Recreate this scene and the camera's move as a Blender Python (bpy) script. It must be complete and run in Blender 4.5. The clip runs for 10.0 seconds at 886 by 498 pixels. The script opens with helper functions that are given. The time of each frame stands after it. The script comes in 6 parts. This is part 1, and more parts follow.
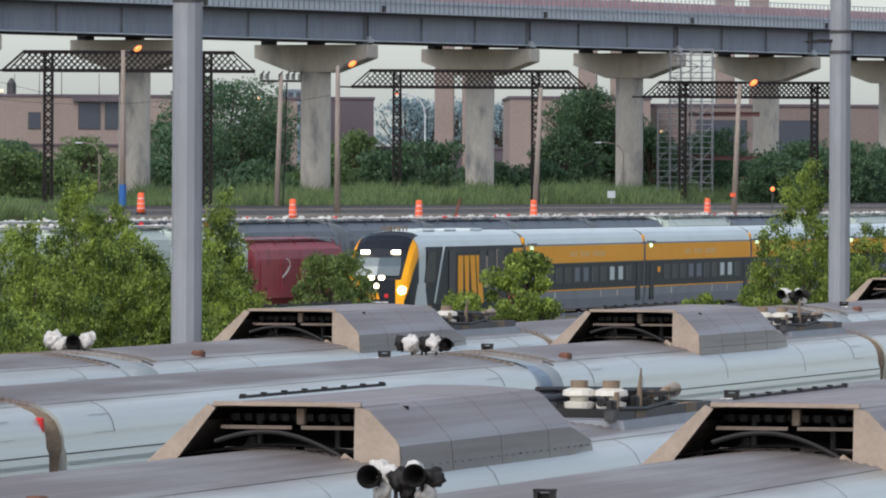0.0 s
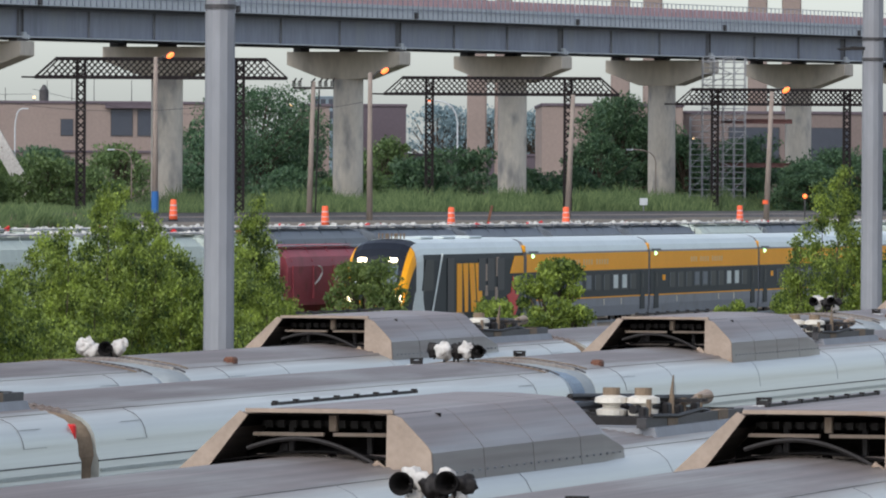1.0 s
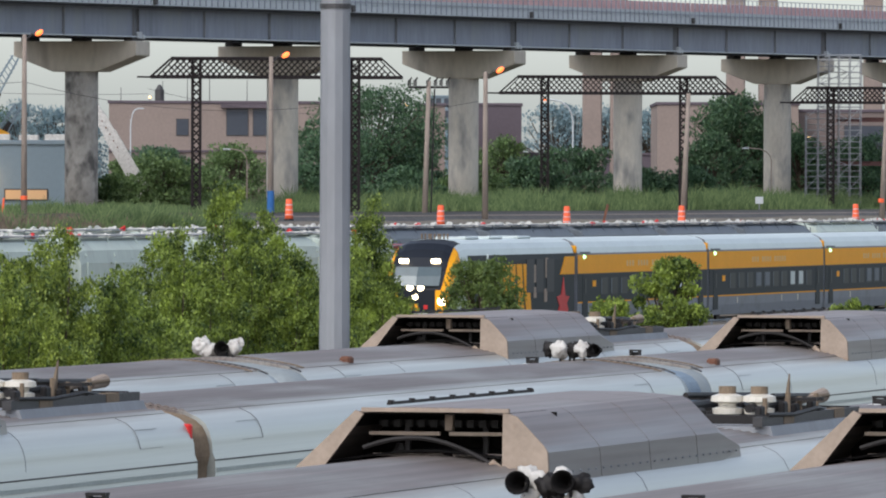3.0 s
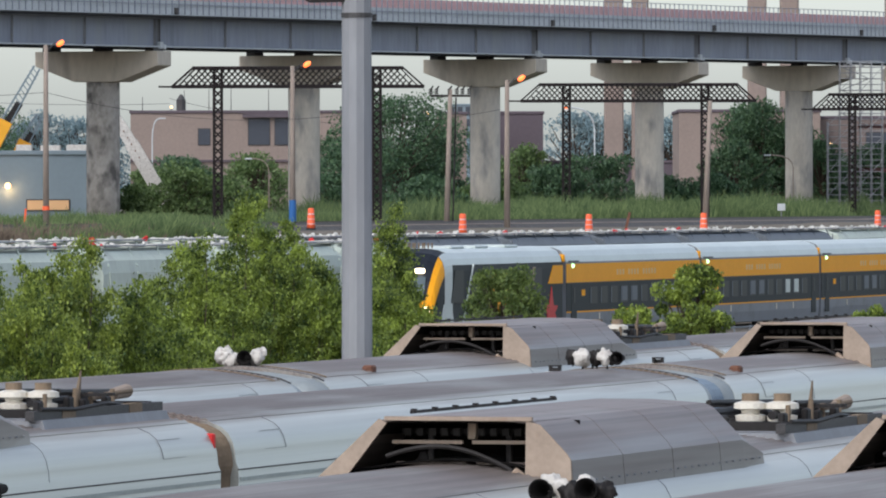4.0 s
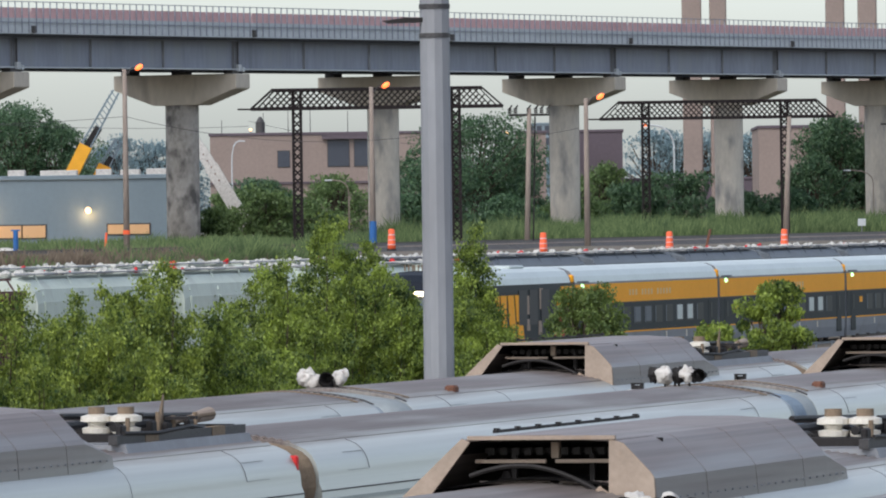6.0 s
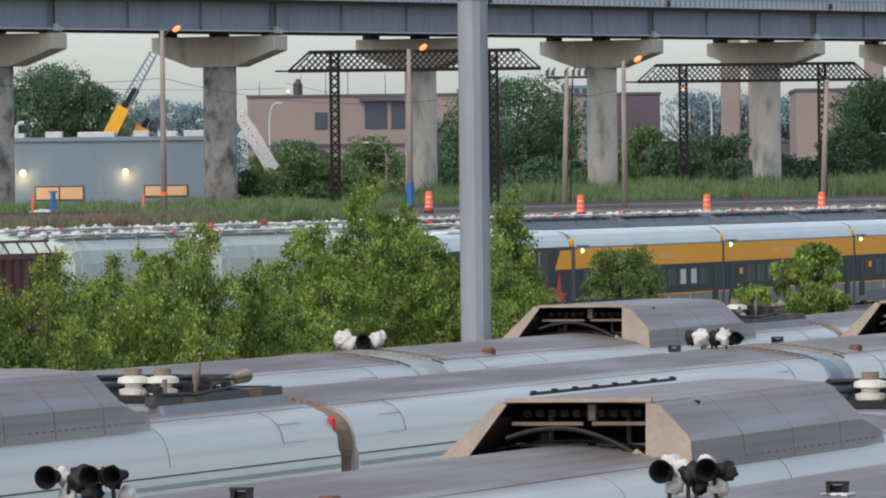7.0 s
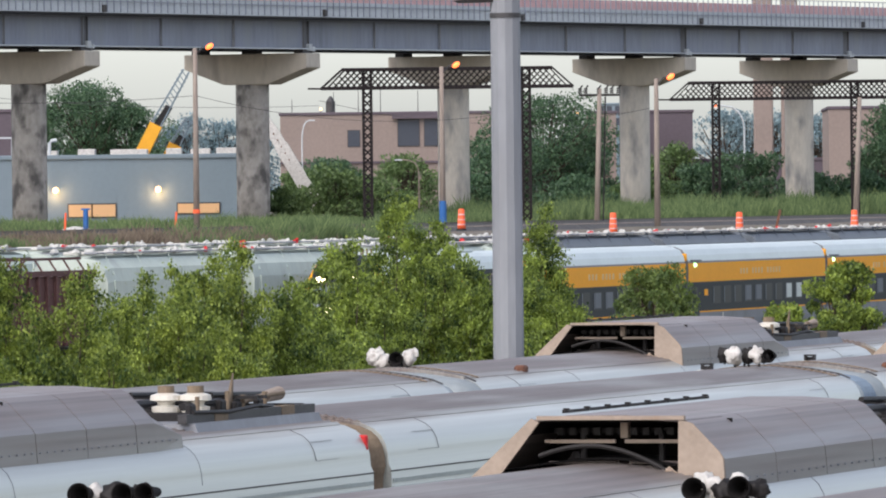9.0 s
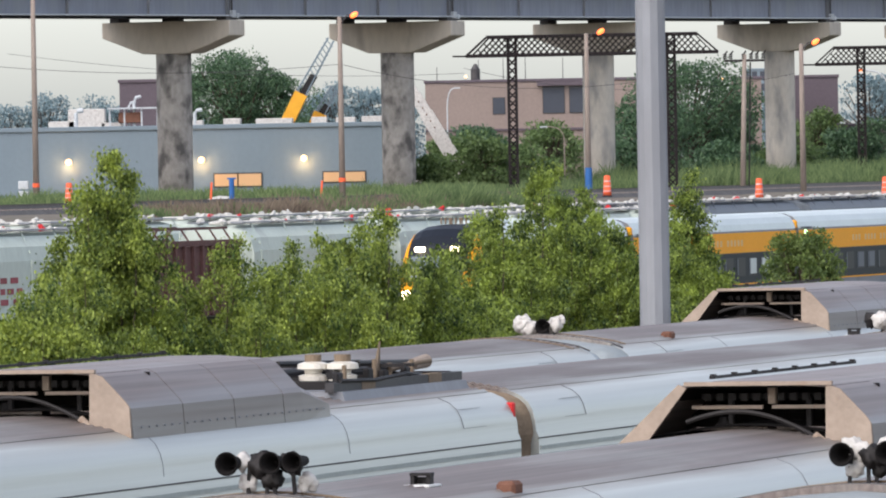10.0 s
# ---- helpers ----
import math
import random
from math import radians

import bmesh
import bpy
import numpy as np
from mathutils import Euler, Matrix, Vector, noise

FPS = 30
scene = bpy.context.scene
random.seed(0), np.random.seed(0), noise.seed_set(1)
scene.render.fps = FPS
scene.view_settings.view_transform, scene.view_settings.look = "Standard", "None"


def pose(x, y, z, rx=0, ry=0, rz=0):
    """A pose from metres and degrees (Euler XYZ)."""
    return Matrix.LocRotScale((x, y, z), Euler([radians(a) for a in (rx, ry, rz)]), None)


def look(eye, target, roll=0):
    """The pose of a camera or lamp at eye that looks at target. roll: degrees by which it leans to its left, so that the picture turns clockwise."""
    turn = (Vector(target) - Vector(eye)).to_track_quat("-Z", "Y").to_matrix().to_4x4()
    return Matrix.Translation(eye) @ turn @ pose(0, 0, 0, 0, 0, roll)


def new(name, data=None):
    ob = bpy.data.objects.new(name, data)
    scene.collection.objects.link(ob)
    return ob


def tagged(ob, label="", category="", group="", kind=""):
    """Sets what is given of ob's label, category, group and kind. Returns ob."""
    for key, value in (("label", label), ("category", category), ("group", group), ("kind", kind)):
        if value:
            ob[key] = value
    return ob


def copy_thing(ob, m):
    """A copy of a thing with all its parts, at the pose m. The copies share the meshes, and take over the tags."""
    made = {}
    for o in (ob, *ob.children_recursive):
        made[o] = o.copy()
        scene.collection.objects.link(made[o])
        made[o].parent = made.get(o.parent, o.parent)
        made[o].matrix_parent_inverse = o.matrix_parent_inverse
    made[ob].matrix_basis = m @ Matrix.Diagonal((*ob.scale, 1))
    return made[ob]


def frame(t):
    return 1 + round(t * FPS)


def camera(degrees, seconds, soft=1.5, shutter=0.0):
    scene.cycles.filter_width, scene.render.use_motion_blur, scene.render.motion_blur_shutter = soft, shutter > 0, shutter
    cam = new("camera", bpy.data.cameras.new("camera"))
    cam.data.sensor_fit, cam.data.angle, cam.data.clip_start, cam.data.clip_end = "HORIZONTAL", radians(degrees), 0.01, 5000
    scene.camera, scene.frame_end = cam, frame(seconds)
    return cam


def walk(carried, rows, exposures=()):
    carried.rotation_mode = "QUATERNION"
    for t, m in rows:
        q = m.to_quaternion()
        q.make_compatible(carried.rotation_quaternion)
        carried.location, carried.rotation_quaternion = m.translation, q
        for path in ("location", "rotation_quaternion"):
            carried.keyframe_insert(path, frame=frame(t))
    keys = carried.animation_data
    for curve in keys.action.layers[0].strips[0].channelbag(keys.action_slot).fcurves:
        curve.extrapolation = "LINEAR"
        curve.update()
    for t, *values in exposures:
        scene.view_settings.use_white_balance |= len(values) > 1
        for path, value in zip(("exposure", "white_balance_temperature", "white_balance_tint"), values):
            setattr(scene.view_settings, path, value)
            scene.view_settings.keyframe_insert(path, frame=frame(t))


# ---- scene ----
EYE = (0.0, 0.0, 6.4)
PATH = [
    (0, look(EYE, (5.097, 299.948, 4.078), 0.28)),
    (0.5, look(EYE, (4.204, 299.962, 4.106), 0.42)),
    (1, look(EYE, (3.906, 299.967, 4.331), 0.32)),
    (1.5, look(EYE, (3.215, 299.975, 4.231), 0.16)),
    (2, look(EYE, (1.637, 299.988, 4.260), 0.29)),
    (2.5, look(EYE, (0.000, 299.992, 4.171), 0.28)),
    (4, look(EYE, (-1.177, 299.992, 4.592), -0.07)),
    (4.5, look(EYE, (-2.250, 299.982, 4.033), -0.63)),
    (5, look(EYE, (-3.155, 299.958, 2.518), -0.96)),
    (5.5, look(EYE, (-3.530, 299.977, 5.125), -0.42)),
    (5.7, look(EYE, (-3.692, 299.976, 5.392), -0.69)),
    (6.8, look(EYE, (-5.093, 299.950, 4.388), -0.70)),
    (7, look(EYE, (-5.538, 299.939, 3.965), -0.65)),
    (7.5, look(EYE, (-6.861, 299.905, 3.294), -0.83)),
    (8, look(EYE, (-6.653, 299.899, 2.343), -0.85)),
    (8.5, look(EYE, (-6.514, 299.920, 3.983), -0.57)),
    (9, look(EYE, (-6.732, 299.919, 4.627), -0.62)),
    (9.5, look(EYE, (-9.785, 299.829, 3.784), -1.17)),
    (10, look(EYE, (-12.130, 299.741, 3.497), -1.03)),
]
cam = camera(6.233, 10.0, soft=2.0)
walk(cam, PATH, exposures=[(0, 0.53, 6500, 10), (7.9, 0.54, 6500, 10), (8.5, 0.70, 6600, 12), (9, 0.80, 6680, 13), (10, 0.84, 6700, 13)])

# ---- world, sun, exposure ----
world = bpy.data.worlds.new("dusk_sky")
scene.world = world
world.use_nodes = True
wn = world.node_tree.nodes
sky = wn.new("ShaderNodeTexSky")
sky.sky_type = "NISHITA"
sky.sun_disc = False
sky.sun_elevation = radians(35)
sky.sun_rotation = radians(200)
sky.dust_density = 1.6
sky.ozone_density = 4.0
sky.air_density = 1.0
wn["Background"].inputs["Strength"].default_value = 0.155
grade = wn.new("ShaderNodeHueSaturation")
grade.inputs["Saturation"].default_value = 0.55
world.node_tree.links.new(sky.outputs[0], grade.inputs["Color"])
tint = wn.new("ShaderNodeMix")
tint.data_type, tint.blend_type = "RGBA", "MULTIPLY"
tint.inputs["Factor"].default_value = 1.0
tint.inputs[7].default_value = (1.0, 1.0, 1.0, 1)
world.node_tree.links.new(grade.outputs[0], tint.inputs[6])
world.node_tree.links.new(tint.outputs[2], wn["Background"].inputs[0])
sun_data = bpy.data.lights.new("sun", "SUN")
sun_data.energy, sun_data.angle, sun_data.color = 1.25, radians(20), (1.0, 0.95, 0.89)
sun = new("sun", sun_data)
sun.matrix_world = look((0, 0, 100), (50, 50, 20))


# ---- materials ----
def mat(name, color, rough=0.7, metal=0.0, vary=0.25, scale=1.5, fine=12.0, bump=0.15, stain=None, stain_at=0.55, rand=0.0, streak=1.0, along=1.0):
    """Colour broken up by a coarse and a fine noise, an optional second colour in patches, and fine relief."""
    m = bpy.data.materials.new(name)
    m.use_nodes = True
    n, l = m.node_tree.nodes, m.node_tree.links
    b = n["Principled BSDF"]
    co = n.new("ShaderNodeTexCoord")
    mp = n.new("ShaderNodeMapping")
    mp.inputs["Scale"].default_value = (1, 1 / along, 1 / streak)
    l.new(co.outputs["Object"], mp.inputs[0])
    big, small = n.new("ShaderNodeTexNoise"), n.new("ShaderNodeTexNoise")
    big.inputs["Scale"].default_value, small.inputs["Scale"].default_value = scale, fine
    big.inputs["Detail"].default_value, small.inputs["Detail"].default_value = 5, 4
    l.new(mp.outputs[0], big.inputs["Vector"]), l.new(mp.outputs[0], small.inputs["Vector"])
    ramp = n.new("ShaderNodeMapRange")
    add = n.new("ShaderNodeMath")
    add.operation = "ADD"
    l.new(big.outputs[0], add.inputs[0]), l.new(small.outputs[0], add.inputs[1])
    ramp.inputs["From Min"].default_value, ramp.inputs["From Max"].default_value = 0.6, 1.4
    ramp.inputs["To Min"].default_value, ramp.inputs["To Max"].default_value = 1 - vary, 1 + vary
    l.new(add.outputs[0], ramp.inputs["Value"])
    mul = n.new("ShaderNodeMix")
    mul.data_type, mul.blend_type = "RGBA", "MULTIPLY"
    mul.inputs["Factor"].default_value = 1
    mul.inputs[6].default_value = (*color, 1)
    out = ramp.outputs[0]
    if rand:
        info = n.new("ShaderNodeObjectInfo")
        isl = n.new("ShaderNodeNewGeometry")
        s = n.new("ShaderNodeMath")
        s.operation = "ADD"
        l.new(info.outputs["Random"], s.inputs[0]), l.new(isl.outputs["Random Per Island"], s.inputs[1])
        r2 = n.new("ShaderNodeMapRange")
        r2.inputs["From Max"].default_value = 2.0
        r2.inputs["To Min"].default_value, r2.inputs["To Max"].default_value = 1 - rand, 1 + rand
        l.new(s.outputs[0], r2.inputs["Value"])
        m2 = n.new("ShaderNodeMath")
        m2.operation = "MULTIPLY"
        l.new(out, m2.inputs[0]), l.new(r2.outputs[0], m2.inputs[1])
        out = m2.outputs[0]
    l.new(out, mul.inputs[7])
    col = mul.outputs[2]
    if stain:
        third = n.new("ShaderNodeTexNoise")
        third.inputs["Scale"].default_value, third.inputs["Detail"].default_value = scale * 1.7, 8
        l.new(mp.outputs[0], third.inputs["Vector"])
        cut = n.new("ShaderNodeMapRange")
        cut.inputs["From Min"].default_value, cut.inputs["From Max"].default_value = stain_at - 0.06, stain_at + 0.12
        l.new(third.outputs[0], cut.inputs["Value"])
        mx = n.new("ShaderNodeMix")
        mx.data_type = "RGBA"
        l.new(cut.outputs[0], mx.inputs["Factor"])
        l.new(col, mx.inputs[6])
        mx.inputs[7].default_value = (*stain, 1)
        col = mx.outputs[2]
    l.new(col, b.inputs["Base Color"])
    b.inputs["Roughness"].default_value, b.inputs["Metallic"].default_value = rough, metal
    b.inputs["Specular IOR Level"].default_value = 0.25 if rough > 0.44 else 0.5
    if bump:
        bp = n.new("ShaderNodeBump")
        bp.inputs["Strength"].default_value, bp.inputs["Distance"].default_value = bump, 0.03
        l.new(small.outputs[0], bp.inputs["Height"])
        l.new(bp.outputs[0], b.inputs["Normal"])
    return m


def glow(name, color, strength):
    m = bpy.data.materials.new(name)
    m.use_nodes = True
    b = m.node_tree.nodes["Principled BSDF"]
    b.inputs["Base Color"].default_value = (*color, 1)
    b.inputs["Emission Color"].default_value = (*color, 1)
    b.inputs["Emission Strength"].default_value = strength
    return m


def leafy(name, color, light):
    """Leaves: a dark and a light green mixed by clump and by leaf, some light passing through. Shaded hollows and
    bright tips are put into the colour.
    """
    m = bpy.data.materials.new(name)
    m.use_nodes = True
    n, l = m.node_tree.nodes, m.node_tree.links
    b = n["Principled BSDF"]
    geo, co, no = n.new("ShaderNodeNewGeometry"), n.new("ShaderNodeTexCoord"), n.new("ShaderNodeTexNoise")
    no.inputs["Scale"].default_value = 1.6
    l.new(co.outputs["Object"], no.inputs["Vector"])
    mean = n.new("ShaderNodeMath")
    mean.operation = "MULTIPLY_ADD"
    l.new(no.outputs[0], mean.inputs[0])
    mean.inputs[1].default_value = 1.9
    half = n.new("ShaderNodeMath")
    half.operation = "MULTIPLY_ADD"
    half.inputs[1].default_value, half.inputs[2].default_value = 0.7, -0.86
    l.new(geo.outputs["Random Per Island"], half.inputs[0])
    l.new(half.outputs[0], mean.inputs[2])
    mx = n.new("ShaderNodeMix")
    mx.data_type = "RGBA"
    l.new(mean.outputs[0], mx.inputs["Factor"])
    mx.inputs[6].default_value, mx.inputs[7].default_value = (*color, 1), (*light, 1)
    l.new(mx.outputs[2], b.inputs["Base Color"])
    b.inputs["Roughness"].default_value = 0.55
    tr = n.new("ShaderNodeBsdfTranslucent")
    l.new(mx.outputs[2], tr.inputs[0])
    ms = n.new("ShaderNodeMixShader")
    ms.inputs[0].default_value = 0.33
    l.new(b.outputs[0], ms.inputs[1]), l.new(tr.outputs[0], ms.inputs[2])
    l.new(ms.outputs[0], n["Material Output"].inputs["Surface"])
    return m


def dusty_roof(name, metal, dust, x0, x1, ribs=True):
    """Bare silver sheet with brown dust lying over the crown, thinning out from x0 to x1 off the centre line and
    streaked along the car; dark lines at the rib spacing put the ribs' shading into the colour.
    """
    m = bpy.data.materials.new(name)
    m.use_nodes = True
    n, l = m.node_tree.nodes, m.node_tree.links
    b = n["Principled BSDF"]
    co, sep = n.new("ShaderNodeTexCoord"), n.new("ShaderNodeSeparateXYZ")
    l.new(co.outputs["Object"], sep.inputs[0])

    def calc(op, a, c=0.0, d=0.0):
        k = n.new("ShaderNodeMath")
        k.operation = op
        for i, v in enumerate((a, c, d)):
            if isinstance(v, (int, float)):
                k.inputs[i].default_value = v
            else:
                l.new(v, k.inputs[i])
        return k.outputs[0]

    def streaks(scale, along, detail=6):
        mp, t = n.new("ShaderNodeMapping"), n.new("ShaderNodeTexNoise")
        mp.inputs["Scale"].default_value = (1, 1 / along, 1)
        t.inputs["Scale"].default_value, t.inputs["Detail"].default_value = scale, detail
        l.new(co.outputs["Object"], mp.inputs[0]), l.new(mp.outputs[0], t.inputs["Vector"])
        return t.outputs[0]

    def blend(f, a, c):
        k = n.new("ShaderNodeMix")
        k.data_type = "RGBA"
        l.new(f, k.inputs["Factor"])
        for i, v in ((6, a), (7, c)):
            if isinstance(v, tuple):
                k.inputs[i].default_value = (*v, 1)
            else:
                l.new(v, k.inputs[i])
        return k.outputs[2]

    def span(v, a, c, lo=0.0, hi=1.0):
        k = n.new("ShaderNodeMapRange")
        for key, w in (("From Min", a), ("From Max", c), ("To Min", lo), ("To Max", hi)):
            k.inputs[key].default_value = w
        l.new(v, k.inputs["Value"])
        return k.outputs[0]

    fine, broad, blot = streaks(16, 120), streaks(3.2, 26), streaks(1.3, 5)
    across = calc("ABSOLUTE", sep.outputs[0])
    across = calc("MULTIPLY_ADD", calc("SUBTRACT", broad, 0.5), 0.55, across)
    cover = calc("MULTIPLY", span(across, x0, x1, 1.0, 0.0), span(blot, 0.28, 0.55, 0.72, 1.0))
    dark = tuple(v * 0.62 for v in dust)
    pale = (dust[0] * 1.42, dust[1] * 1.45, dust[2] * 1.46)
    dusty = blend(span(fine, 0.36, 0.66), dark, pale)
    dusty = blend(span(blot, 0.35, 0.7, 0.25, 0.75), dusty, dust)
    if ribs:
        # rib shading painted as evenly spaced dark lines
        rib_shade = calc("SINE", calc("MULTIPLY", sep.outputs[0], math.tau * 22 / 2.24))
        dusty = blend(span(rib_shade, 0.3, 0.95, 0.0, 0.55), dusty, dark)
    l.new(blend(cover, blend(span(fine, 0.35, 0.7, 0.0, 0.35), metal, tuple(v * 0.72 for v in metal)), dusty), b.inputs["Base Color"])
    l.new(span(cover, 0, 1, 0.36, 0.5), b.inputs["Roughness"])
    b.inputs["Specular IOR Level"].default_value = 0.4
    l.new(span(cover, 0, 1, 0.35, 0.05), b.inputs["Metallic"])
    bp = n.new("ShaderNodeBump")
    bp.inputs["Strength"].default_value, bp.inputs["Distance"].default_value = 0.12, 0.02
    l.new(fine, bp.inputs["Height"]), l.new(bp.outputs[0], b.inputs["Normal"])
    return m


